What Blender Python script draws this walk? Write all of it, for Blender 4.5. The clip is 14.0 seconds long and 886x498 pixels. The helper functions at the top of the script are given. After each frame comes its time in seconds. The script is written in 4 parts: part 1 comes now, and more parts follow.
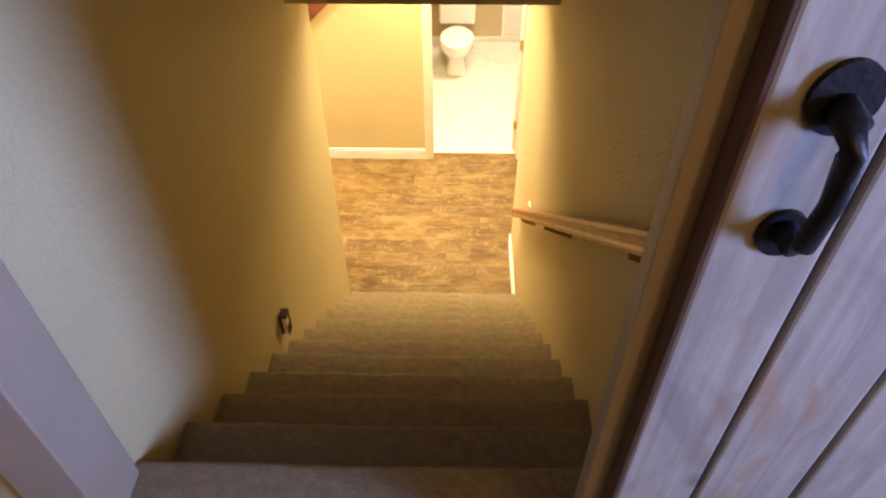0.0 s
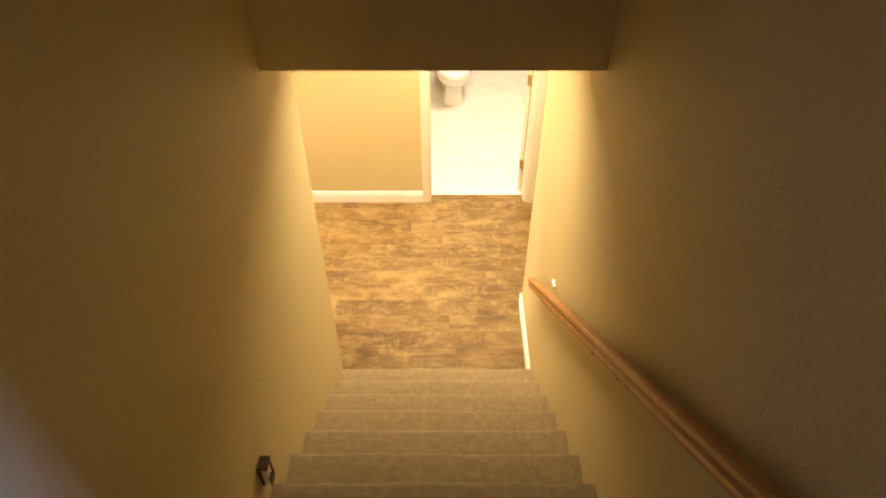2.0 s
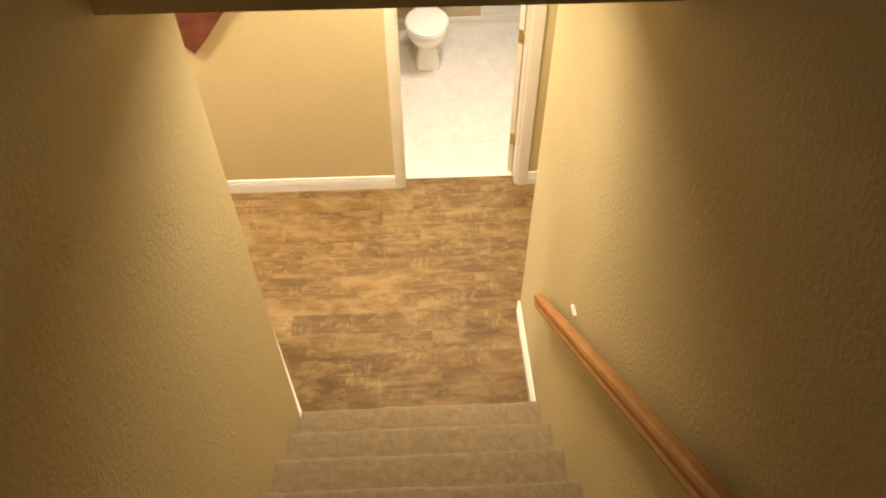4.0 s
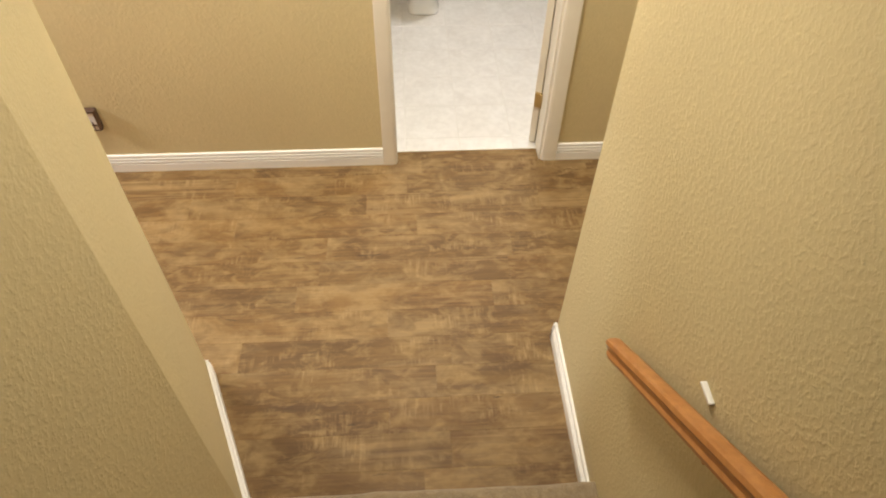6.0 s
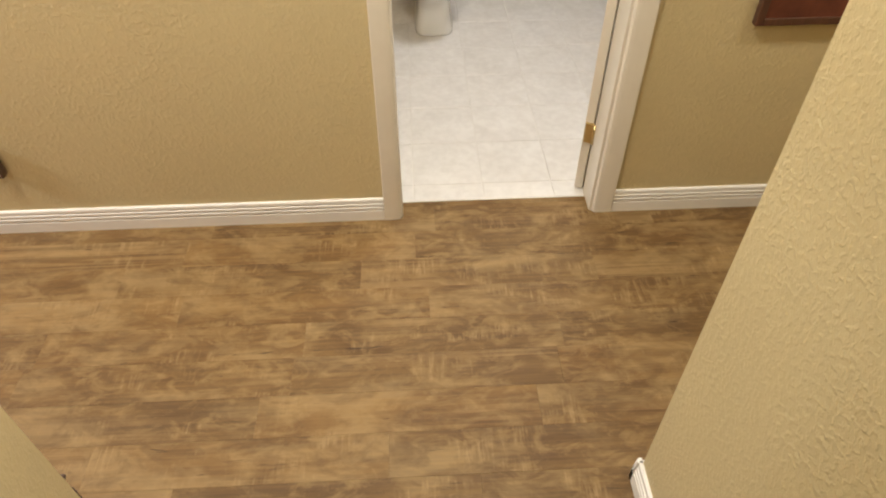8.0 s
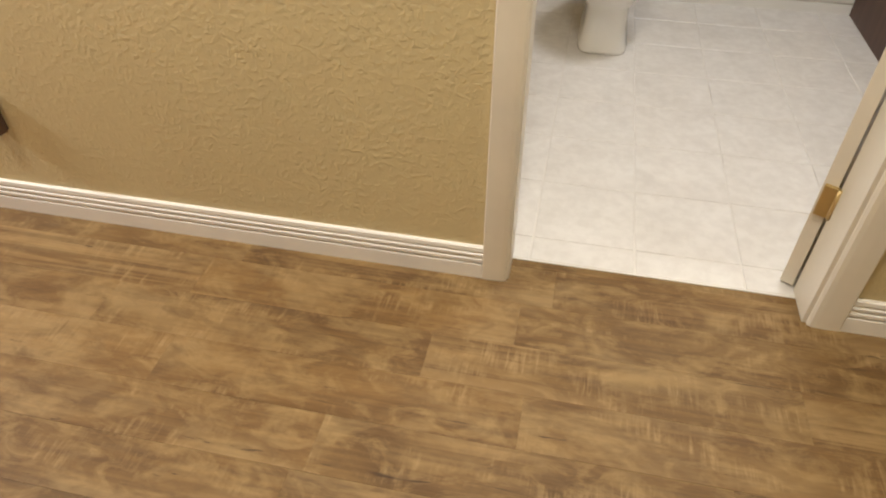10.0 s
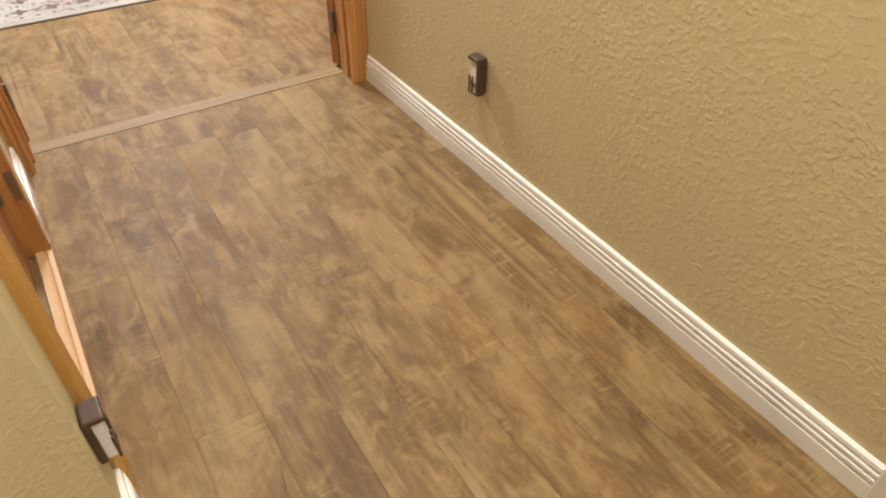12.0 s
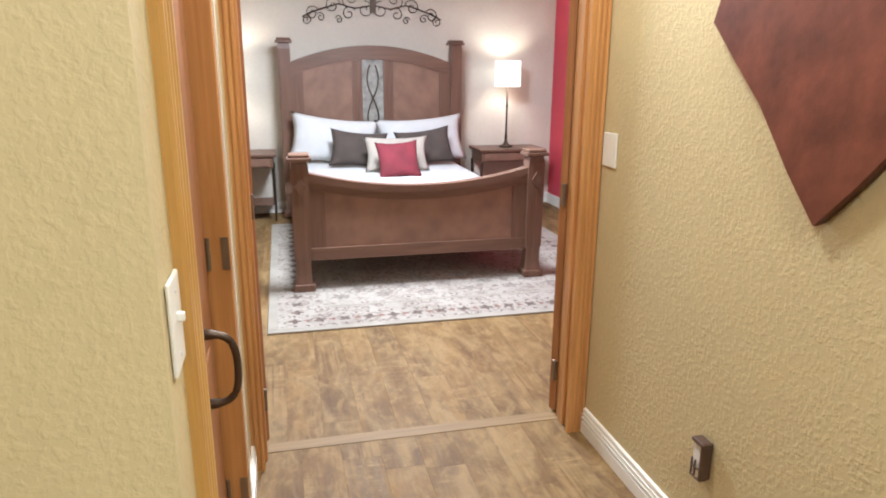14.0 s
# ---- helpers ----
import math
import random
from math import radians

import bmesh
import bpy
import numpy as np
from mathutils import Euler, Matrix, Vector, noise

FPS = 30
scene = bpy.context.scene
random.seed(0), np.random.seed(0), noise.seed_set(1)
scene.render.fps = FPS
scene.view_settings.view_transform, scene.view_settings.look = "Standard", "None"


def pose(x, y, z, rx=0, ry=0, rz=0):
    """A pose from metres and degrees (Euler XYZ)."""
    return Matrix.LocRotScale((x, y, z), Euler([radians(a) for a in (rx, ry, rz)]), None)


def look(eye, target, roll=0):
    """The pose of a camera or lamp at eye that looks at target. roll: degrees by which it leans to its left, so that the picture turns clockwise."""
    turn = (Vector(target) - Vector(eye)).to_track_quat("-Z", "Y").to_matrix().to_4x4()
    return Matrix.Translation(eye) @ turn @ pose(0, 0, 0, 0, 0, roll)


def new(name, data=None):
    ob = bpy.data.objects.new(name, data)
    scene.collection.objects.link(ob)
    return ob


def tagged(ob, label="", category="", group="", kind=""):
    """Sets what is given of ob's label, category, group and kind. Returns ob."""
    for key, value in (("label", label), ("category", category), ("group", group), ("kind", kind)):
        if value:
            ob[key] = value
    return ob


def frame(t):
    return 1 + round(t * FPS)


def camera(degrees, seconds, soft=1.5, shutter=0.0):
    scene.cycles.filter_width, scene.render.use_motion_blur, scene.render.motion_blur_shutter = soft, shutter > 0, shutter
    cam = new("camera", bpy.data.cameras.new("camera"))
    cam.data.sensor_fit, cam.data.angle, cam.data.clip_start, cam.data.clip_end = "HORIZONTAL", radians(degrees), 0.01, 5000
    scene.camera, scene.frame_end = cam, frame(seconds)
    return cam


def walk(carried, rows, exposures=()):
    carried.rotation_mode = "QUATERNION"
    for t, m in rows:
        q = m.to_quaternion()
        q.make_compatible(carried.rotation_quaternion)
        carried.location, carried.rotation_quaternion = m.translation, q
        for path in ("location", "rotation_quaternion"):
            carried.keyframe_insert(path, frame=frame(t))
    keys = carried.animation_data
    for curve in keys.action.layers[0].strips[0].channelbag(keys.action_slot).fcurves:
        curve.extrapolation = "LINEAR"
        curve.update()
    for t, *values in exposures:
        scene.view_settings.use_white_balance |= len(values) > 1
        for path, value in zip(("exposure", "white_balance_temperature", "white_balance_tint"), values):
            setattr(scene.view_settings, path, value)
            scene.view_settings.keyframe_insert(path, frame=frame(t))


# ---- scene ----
cam = camera(67.1, 14.0, 2.0)
PATH = [
    (0, (-0.438, -3.322, 3.83), (-0.481, -1.88, 2.445), -0.4),
    (0.5, (-0.444, -3.203, 3.801), (-0.485, -1.735, 2.444), -0.3),
    (1, (-0.498, -3.029, 3.763), (-0.539, -1.563, 2.403), -0.3),
    (1.5, (-0.573, -2.858, 3.747), (-0.611, -1.399, 2.379), -0.2),
    (2, (-0.569, -2.583, 3.739), (-0.573, -1.138, 2.356), -0.1),
    (2.5, (-0.563, -2.376, 3.712), (-0.547, -0.933, 2.327), -0.3),
    (3, (-0.59, -2.177, 3.558), (-0.545, -0.74, 2.168), -0.0),
    (3.5, (-0.581, -1.973, 3.415), (-0.529, -0.581, 1.98), -0.2),
    (3.7, (-0.559, -1.893, 3.344), (-0.507, -0.508, 1.901), -0.3),
    (6, (-0.616, -0.889, 2.487), (-0.523, 0.424, 0.981), 1.1),
    (6.5, (-0.631, -0.675, 2.352), (-0.543, 0.766, 0.968), 0.3),
    (7, (-0.61, -0.513, 2.2), (-0.53, 0.913, 0.801), -0.1),
    (7.2, (-0.625, -0.441, 2.155), (-0.543, 0.906, 0.68), 0.1),
    (9.3, (-0.577, 0.277, 1.48), (-0.643, 1.802, 0.187), 0.1),
    (9.5, (-0.539, 0.344, 1.443), (-0.703, 1.857, 0.145), -0.5),
    (10, (-0.57, 0.526, 1.316), (-0.888, 2.006, 0.009), 0.1),
    (10.5, (-0.622, 0.706, 1.258), (-1.193, 2.103, -0.055), 0.6),
    (11, (-0.624, 0.784, 1.28), (-1.584, 1.955, -0.026), 1.5),
    (11.5, (-0.623, 0.791, 1.299), (-1.779, 1.759, -0.014), 1.1),
    (12, (-0.637, 0.77, 1.321), (-1.897, 1.596, 0.006), 0.8),
    (12.5, (-0.655, 0.756, 1.343), (-2.004, 1.431, 0.029), 1.0),
    (13, (-0.661, 0.765, 1.394), (-2.187, 1.343, 0.238), 0.2),
    (13.5, (-0.656, 0.763, 1.437), (-2.38, 1.283, 0.567), 0.1),
    (14, (-0.684, 0.762, 1.461), (-2.562, 1.214, 0.941), 0.4),
]
EXPO = [(0, 0.90, 10300, 11), (1.5, 0.86, 9900, 12), (3.7, 0.42, 8300, 12), (6, -0.02, 6350, 10), (7.2, -0.2, 6350, 11), (9.5, -0.22, 6300, 11), (10.7, -0.32, 6350, 12), (11.8, -0.18, 6200, 11), (12.5, -0.1, 6100, 10), (14, -0.03, 5550, 8)]
walk(cam, [(t, look(eye, target, roll)) for t, eye, target, roll in PATH], EXPO)

# ---- world and lights ----
world = bpy.data.worlds.new("world")
scene.world = world
world.use_nodes = True
wn = world.node_tree
sky = wn.nodes.new("ShaderNodeTexSky")
sky.sky_type = 'NISHITA'
sky.sun_disc = False
sky.sun_elevation = radians(40)
wn.links.new(sky.outputs[0], wn.nodes["Background"].inputs[0])
wn.nodes["Background"].inputs[1].default_value = 0.1


def area_lamp(name, at, target, sx, sy, watts, color, spread=180):
    d = bpy.data.lights.new(name, 'AREA')
    d.shape, d.size, d.size_y, d.energy, d.color = 'RECTANGLE', sx, sy, watts, color
    d.spread = radians(spread)
    o = new(name, d)
    o.matrix_world = look(at, target)
    return o


def bulb(name, at, watts, color, radius):
    d = bpy.data.lights.new(name, 'POINT')
    d.energy, d.color, d.shadow_soft_size = watts, color, radius
    o = new(name, d)
    o.location = at
    return o


WARM = (1.0, 0.925, 0.78)
area_lamp("hall_unseen_lamp", (-0.60, 0.12, 2.555), (-0.60, 0.12, 0), 0.15, 0.15, 8.5, WARM, 160)
# Unseen light added mid-hall to keep the far wall bright.
area_lamp("hall_unseen_lamp", (-0.62, 1.30, 2.555), (-0.62, 1.30, 0), 0.15, 0.15, 30, WARM, 160)
area_lamp("hall_unseen_lamp", (-2.4, 1.3, 2.52), (-2.4, 1.3, 0), 0.28, 0.28, 30, WARM)
# Unseen light added to brighten the far wall east of the bathroom door.
area_lamp("hall_unseen_lamp", (1.15, 1.30, 2.555), (1.15, 1.30, 0), 0.15, 0.15, 14, WARM, 165)
area_lamp("bathroom_lamp", (0.1, 2.9, 2.52), (0.0, 3.0, 0), 0.7, 0.4, 33, (1.0, 0.985, 0.97))
# Unseen overhead light added to lift the bedroom's brightness beyond the bedside lamps.
area_lamp("bedroom_unseen_lamp", (-5.0, 1.4, 2.52), (-5.0, 1.4, 0), 0.6, 0.6, 185, (0.97, 0.965, 0.96))
area_lamp("upper_window_daylight", (2.49, -4.55, 3.6), (-1.2, -2.2, 3.1), 0.76, 1.2, 25, (0.165, 0.315, 1.0), 60)
# Unseen warm fill behind the camera, added to warm the barn door and top carpet.
bulb("upper_room_warm_fill", (0.5, -5.2, 4.45), 19, (1.0, 0.76, 0.44), 0.12)
bulb("bedside_bulb", (-7.52, 3.09, 1.45), 11, (1.0, 0.91, 0.77), 0.04)
bulb("bedside_bulb", (-7.52, 0.31, 1.45), 11, (1.0, 0.91, 0.77), 0.04)

# ---- materials ----


def material(name, rough=0.5, metal=0.0):
    m = bpy.data.materials.new(name)
    m.use_nodes = True
    b = m.node_tree.nodes["Principled BSDF"]
    b.inputs["Roughness"].default_value = rough
    b.inputs["Metallic"].default_value = metal
    return m, m.node_tree, b


def node(nt, kind, **vals):
    n = nt.nodes.new(kind)
    for k, v in vals.items():
        n.inputs[k.replace("_", " ")].default_value = v
    return n


def coords(nt, scale=(1, 1, 1), per_object=False):
    tc = nt.nodes.new("ShaderNodeTexCoord")
    mp = nt.nodes.new("ShaderNodeMapping")
    mp.inputs["Scale"].default_value = scale
    if per_object:
        oi = nt.nodes.new("ShaderNodeObjectInfo")
        mul = nt.nodes.new("ShaderNodeMath")
        mul.operation = 'MULTIPLY'
        mul.inputs[1].default_value = 71.0
        nt.links.new(oi.outputs["Random"], mul.inputs[0])
        add = nt.nodes.new("ShaderNodeVectorMath")
        nt.links.new(tc.outputs["Object"], add.inputs[0])
        nt.links.new(mul.outputs[0], add.inputs[1])
        nt.links.new(add.outputs[0], mp.inputs["Vector"])
    else:
        nt.links.new(tc.outputs["Object"], mp.inputs["Vector"])
    return mp.outputs[0]


def noise_tex(nt, vec, scale, detail=4.0, rough=0.55, distort=0.0):
    n = node(nt, "ShaderNodeTexNoise", Scale=scale, Detail=detail, Roughness=rough, Distortion=distort)
    nt.links.new(vec, n.inputs["Vector"])
    return n.outputs["Fac"]


def ramp(nt, fac, stops):
    r = nt.nodes.new("ShaderNodeValToRGB")
    els = r.color_ramp.elements
    while len(els) < len(stops):
        els.new(0.5)
    for e, (p, c) in zip(els, stops):
        e.position = p
        e.color = (*c, 1) if len(c) == 3 else c
    nt.links.new(fac, r.inputs[0])
    return r.outputs[0]


def mix(nt, fac, a, b, blend='MIX'):
    m = nt.nodes.new("ShaderNodeMixRGB")
    m.blend_type = blend
    for sock, v in zip(m.inputs, (fac, a, b)):
        if isinstance(v, (int, float)):
            sock.default_value = v
        elif isinstance(v, tuple):
            sock.default_value = (*v, 1)
        else:
            nt.links.new(v, sock)
    return m.outputs[0]


def bump(nt, b, height, strength, dist):
    n = node(nt, "ShaderNodeBump", Strength=strength, Distance=dist)
    nt.links.new(height, n.inputs["Height"])
    nt.links.new(n.outputs[0], b.inputs["Normal"])
    return n


def plain(name, color, rough=0.5, metal=0.0, vary=0.12, scale=6.0, relief=0.0, relief_scale=60.0):
    m, nt, b = material(name, rough, metal)
    v = coords(nt)
    f = noise_tex(nt, v, scale)
    lo = tuple(c * (1 - vary) for c in color)
    hi = tuple(min(1, c * (1 + vary)) for c in color)
    nt.links.new(ramp(nt, f, [(0.3, lo), (0.7, hi)]), b.inputs["Base Color"])
    if relief:
        bump(nt, b, noise_tex(nt, v, relief_scale, 5), relief, 0.004)
    return m


def wall_paint(name, color, relief=0.40):
    """Painted drywall with a hand-trowelled knock-down texture."""
    m, nt, b = material(name, 0.62)
    v = coords(nt)
    big = noise_tex(nt, v, 1.3, 3)
    fine = noise_tex(nt, v, 40, 3)
    c = ramp(nt, big, [(0.3, tuple(x * 0.94 for x in color)), (0.7, tuple(x * 1.04 for x in color))])
    nt.links.new(mix(nt, 0.12, c, ramp(nt, fine, [(0.35, tuple(x * 0.8 for x in color)), (0.65, tuple(x * 1.15 for x in color))])), b.inputs["Base Color"])
    blobs = ramp(nt, noise_tex(nt, v, 80, 2.5, 0.5, 0.2), [(0.44, (0, 0, 0)), (0.68, (1, 1, 1))])
    grit = noise_tex(nt, v, 150, 2)
    patch = ramp(nt, noise_tex(nt, v, 5, 2), [(0.35, (0.55, 0.55, 0.55)), (0.65, (1, 1, 1))])
    h = mix(nt, 0.25, mix(nt, 1.0, blobs, patch, 'MULTIPLY'), grit)
    bump(nt, b, h, relief, 0.004)
    return m


def wood(name, dark, light, rough=0.4, scale=1.0, axis=2, ring=0.5):
    m, nt, b = material(name, rough)
    s = [14.0 * scale] * 3
    s[axis] = 0.9 * scale
    v = coords(nt, tuple(s), True)
    g = noise_tex(nt, v, 1.6, 6, 0.6, 0.8)
    s2 = [90.0 * scale] * 3
    s2[axis] = 2.5 * scale
    g2 = noise_tex(nt, coords(nt, tuple(s2), True), 1.0, 3)
    c = ramp(nt, g, [(0.3, dark), (0.52, tuple((a + c2) / 2 for a, c2 in zip(dark, light))), (0.7, light)])
    nt.links.new(mix(nt, ring * 0.5, c, ramp(nt, g2, [(0.35, dark), (0.65, light)])), b.inputs["Base Color"])
    bump(nt, b, g2, 0.15, 0.001)
    return m


def plank_vinyl(name):
    """Rustic wood-look vinyl: blotchy golden brown, pale patches crossed by saw marks, smoky stains, long grain, small dark knots."""
    m, nt, b = material(name, 0.42)

    def spread(sx, sy, detail, rough, distort, stops):
        return ramp(nt, noise_tex(nt, coords(nt, (sx, sy, 1), True), 1.0, detail, rough, distort), stops)

    def grey(*stops):
        return [(p, (v, v, v)) for p, v in stops]

    base = spread(2.0, 5.0, 5, 0.62, 0.7, [(0.28, (0.085, 0.041, 0.012)), (0.43, (0.138, 0.073, 0.022)), (0.57, (0.196, 0.112, 0.037)), (0.74, (0.265, 0.166, 0.063))])
    oi = nt.nodes.new("ShaderNodeObjectInfo")
    tone = ramp(nt, oi.outputs["Random"], [(0.0, (0.74, 0.73, 0.72)), (0.35, (0.86, 0.84, 0.82)), (0.7, (0.96, 0.94, 0.91)), (1.0, (1.08, 1.06, 1.02))])
    base = mix(nt, 1.0, base, tone, 'MULTIPLY')
    # broad pale wear and smoky stains
    base = mix(nt, spread(2.6, 5.5, 4, 0.6, 0.6, grey((0.48, 0), (0.66, 0.6))), base, (0.325, 0.222, 0.098))
    base = mix(nt, spread(1.7, 5.5, 4, 0.6, 0.4, grey((0.54, 0), (0.74, 0.5))), base, (0.100, 0.062, 0.031))
    # mid-size mottling
    base = mix(nt, spread(8, 15, 5, 0.68, 0.8, grey((0.47, 0), (0.64, 0.6))), base, (0.310, 0.205, 0.084))
    base = mix(nt, spread(7, 13, 5, 0.68, 0.8, grey((0.50, 0), (0.68, 0.55))), base, (0.092, 0.048, 0.016))
    # fine long grain, and bands of stronger figure in some boards
    gr = noise_tex(nt, coords(nt, (2.4, 85, 1), True), 1.0, 4, 0.6, 0.3)
    base = mix(nt, 0.15, base, ramp(nt, gr, [(0.36, (0.07, 0.034, 0.010)), (0.62, (0.33, 0.21, 0.085))]))
    figure = spread(0.9, 34, 3, 0.5, 1.3, [(0.40, (0.085, 0.041, 0.012)), (0.56, (0.31, 0.195, 0.080))])
    base = mix(nt, spread(1.0, 4.0, 2, 0.5, 0.3, grey((0.57, 0), (0.68, 0.38))), base, figure)
    # pale cross-cut saw marks in patches
    marks = spread(60, 5.5, 4, 0.65, 1.0, grey((0.46, 0), (0.64, 1)))
    patch = spread(4.2, 8, 4, 0.65, 0.6, grey((0.52, 0), (0.66, 0.5)))
    base = mix(nt, mix(nt, 1.0, marks, patch, 'MULTIPLY'), base, (0.39, 0.265, 0.12))
    # dark checks and knots
    base = mix(nt, spread(6, 60, 3, 0.6, 0.8, grey((0.68, 0), (0.75, 0.8))), base, (0.045, 0.025, 0.010))
    vo = nt.nodes.new("ShaderNodeTexVoronoi")
    vo.inputs["Scale"].default_value = 2.2
    nt.links.new(coords(nt, (1, 1.6, 1), True), vo.inputs["Vector"])
    base = mix(nt, ramp(nt, vo.outputs["Distance"], grey((0.0, 0.9), (0.025, 0.5), (0.05, 0))), base, (0.04, 0.02, 0.009))
    nt.links.new(base, b.inputs["Base Color"])
    nt.links.new(ramp(nt, gr, [(0.3, (0.54,) * 3), (0.7, (0.70,) * 3)]), b.inputs["Roughness"])
    b.inputs["Specular IOR Level"].default_value = 0.32
    bump(nt, b, mix(nt, 0.4, gr, marks), 0.12, 0.001)
    return m


def carpet_mat(name):
    m, nt, b = material(name, 0.95)
    v = coords(nt)
    f = noise_tex(nt, v, 260, 3, 0.7)
    g = noise_tex(nt, v, 26, 5, 0.72, 0.4)
    c = ramp(nt, g, [(0.3, (0.19, 0.122, 0.055)), (0.5, (0.365, 0.255, 0.125)), (0.72, (0.54, 0.400, 0.215))])
    nt.links.new(mix(nt, 0.5, c, ramp(nt, f, [(0.3, (0.19, 0.13, 0.066)), (0.7, (0.60, 0.46, 0.275))])), b.inputs["Base Color"])
    bump(nt, b, mix(nt, 0.55, f, g), 1.0, 0.022)
    b.inputs["Sheen Weight"].default_value = 0.25
    return m


def tile_mat(name):
    m, nt, b = material(name, 0.34)
    v = coords(nt, (1, 1, 1), True)
    f = noise_tex(nt, v, 7, 5, 0.6, 0.5)
    f2 = noise_tex(nt, v, 28, 4)
    c = ramp(nt, f, [(0.32, (0.70, 0.67, 0.625)), (0.66, (0.79, 0.765, 0.725))])
    nt.links.new(mix(nt, 0.15, c, ramp(nt, f2, [(0.4, (0.55, 0.52, 0.48)), (0.6, (0.86, 0.84, 0.8))])), b.inputs["Base Color"])
    bump(nt, b, f2, 0.08, 0.002)
    return m


def rug_mat(name):
    """Cream rug: floral blotches in taupe and brown, denser in the border."""
    m, nt, b = material(name, 0.95)
    v = coords(nt)
    vo = nt.nodes.new("ShaderNodeTexVoronoi")
    vo.inputs["Scale"].default_value = 9
    nt.links.new(v, vo.inputs["Vector"])
    petals = ramp(nt, vo.outputs["Distance"], [(0.10, (1, 1, 1)), (0.16, (0, 0, 0)), (0.30, (0, 0, 0)), (0.36, (0.9, 0.9, 0.9)), (0.46, (0, 0, 0))])
    n1 = ramp(nt, noise_tex(nt, v, 24, 4, 0.6, 1.0), [(0.40, (0, 0, 0)), (0.50, (1, 1, 1))])
    mask = mix(nt, 1.0, petals, n1, 'MULTIPLY')
    field = ramp(nt, noise_tex(nt, v, 3, 3), [(0.35, (0.30, 0.265, 0.225)), (0.65, (0.37, 0.333, 0.288))])
    c = mix(nt, mask, field, (0.13, 0.10, 0.083))
    n2 = ramp(nt, noise_tex(nt, v, 17, 3, 0.6, 1.5), [(0.52, (0, 0, 0)), (0.60, (0.75, 0.75, 0.75))])
    c = mix(nt, n2, c, (0.21, 0.165, 0.135))
    nt.links.new(c, b.inputs["Base Color"])
    bump(nt, b, noise_tex(nt, v, 300, 2), 0.6, 0.004)
    return m


def glow(name, color, strength):
    m, nt, b = material(name, 0.6)
    b.inputs["Base Color"].default_value = (*color, 1)
    b.inputs["Emission Color"].default_value = (*color, 1)
    b.inputs["Emission Strength"].default_value = strength
    return m


M_WALL = wall_paint("tan_wall_paint", (0.56, 0.464, 0.260))
M_BATHWALL = wall_paint("bathroom_wall_paint", (0.55, 0.44, 0.27))
M_BEDWALL = wall_paint("cream_wall_paint", (0.66, 0.61, 0.52), 0.25)
M_RED = wall_paint("red_wall_paint", (0.50, 0.045, 0.075), 0.2)
M_CEIL = plain("ceiling_paint", (0.72, 0.68, 0.60), 0.8, vary=0.03, relief=0.3)
M_WHITE = plain("white_trim_paint", (0.80, 0.775, 0.72), 0.38, vary=0.03)
M_CREAM = plain("cream_casing_paint", (0.72, 0.665, 0.56), 0.40, vary=0.04)
M_PLANK = plank_vinyl("rustic_vinyl_plank")
M_STRIP = wood("pale_transition_strip", (0.150, 0.088, 0.032), (0.315, 0.205, 0.088), 0.6, scale=0.7, axis=1, ring=0.8)
M_PINE_Y = wood("yellow_pine_casing", (0.42, 0.215, 0.05), (0.60, 0.36, 0.10), 0.38)
M_SILL = wood("pale_pine_threshold", (0.46, 0.27, 0.12), (0.64, 0.42, 0.22), 0.45, axis=0)
M_JAMB = plain("taupe_jamb_paint", (0.37, 0.285, 0.21), 0.45, vary=0.06)
M_SUB = plain("dark_underlay", (0.14, 0.085, 0.036), 0.9)
M_CARPET = carpet_mat("beige_carpet")
M_TILE = tile_mat("pale_ceramic_tile")
M_GROUT = plain("pale_grout", (0.74, 0.71, 0.66), 0.9, vary=0.05)
M_OAK = wood("oak_handrail", (0.30, 0.115, 0.03), (0.50, 0.235, 0.075), 0.35, axis=1)
M_PINE = wood("stained_pine_trim", (0.34, 0.145, 0.04), (0.60, 0.31, 0.105), 0.38)
M_PINE_D = wood("stained_pine_door", (0.22, 0.085, 0.028), (0.40, 0.18, 0.065), 0.55)
M_WASH, nt_w, b_w = material("whitewashed_knotty_pine", 0.6)
_v = coords(nt_w, (1, 1, 1), True)
_g = noise_tex(nt_w, coords(nt_w, (40, 40, 1.6), True), 1.0, 5, 0.6, 0.6)
_c = ramp(nt_w, _g, [(0.3, (0.235, 0.19, 0.15)), (0.55, (0.32, 0.27, 0.215)), (0.75, (0.40, 0.345, 0.275))])
_st = ramp(nt_w, noise_tex(nt_w, coords(nt_w, (7, 7, 3.2), True), 1.0, 5, 0.65, 1.2), [(0.50, (0, 0, 0)), (0.68, (0.5, 0.5, 0.5))])
_c = mix(nt_w, _st, _c, (0.15, 0.125, 0.11))
_ru = ramp(nt_w, noise_tex(nt_w, coords(nt_w, (9, 9, 4.5), True), 0.9, 4, 0.6, 1.5), [(0.55, (0, 0, 0)), (0.70, (0.55, 0.55, 0.55))])
_c = mix(nt_w, _ru, _c, (0.29, 0.15, 0.08))
_vo = nt_w.nodes.new("ShaderNodeTexVoronoi")
_vo.inputs["Scale"].default_value = 3.0
nt_w.links.new(coords(nt_w, (1.5, 1.5, 1), True), _vo.inputs["Vector"])
_kn = ramp(nt_w, _vo.outputs["Distance"], [(0.0, (0.9, 0.9, 0.9)), (0.05, (0.4, 0.4, 0.4)), (0.09, (0, 0, 0))])
nt_w.links.new(mix(nt_w, _kn, _c, (0.12, 0.085, 0.065)), b_w.inputs["Base Color"])
bump(nt_w, b_w, _g, 0.25, 0.002)
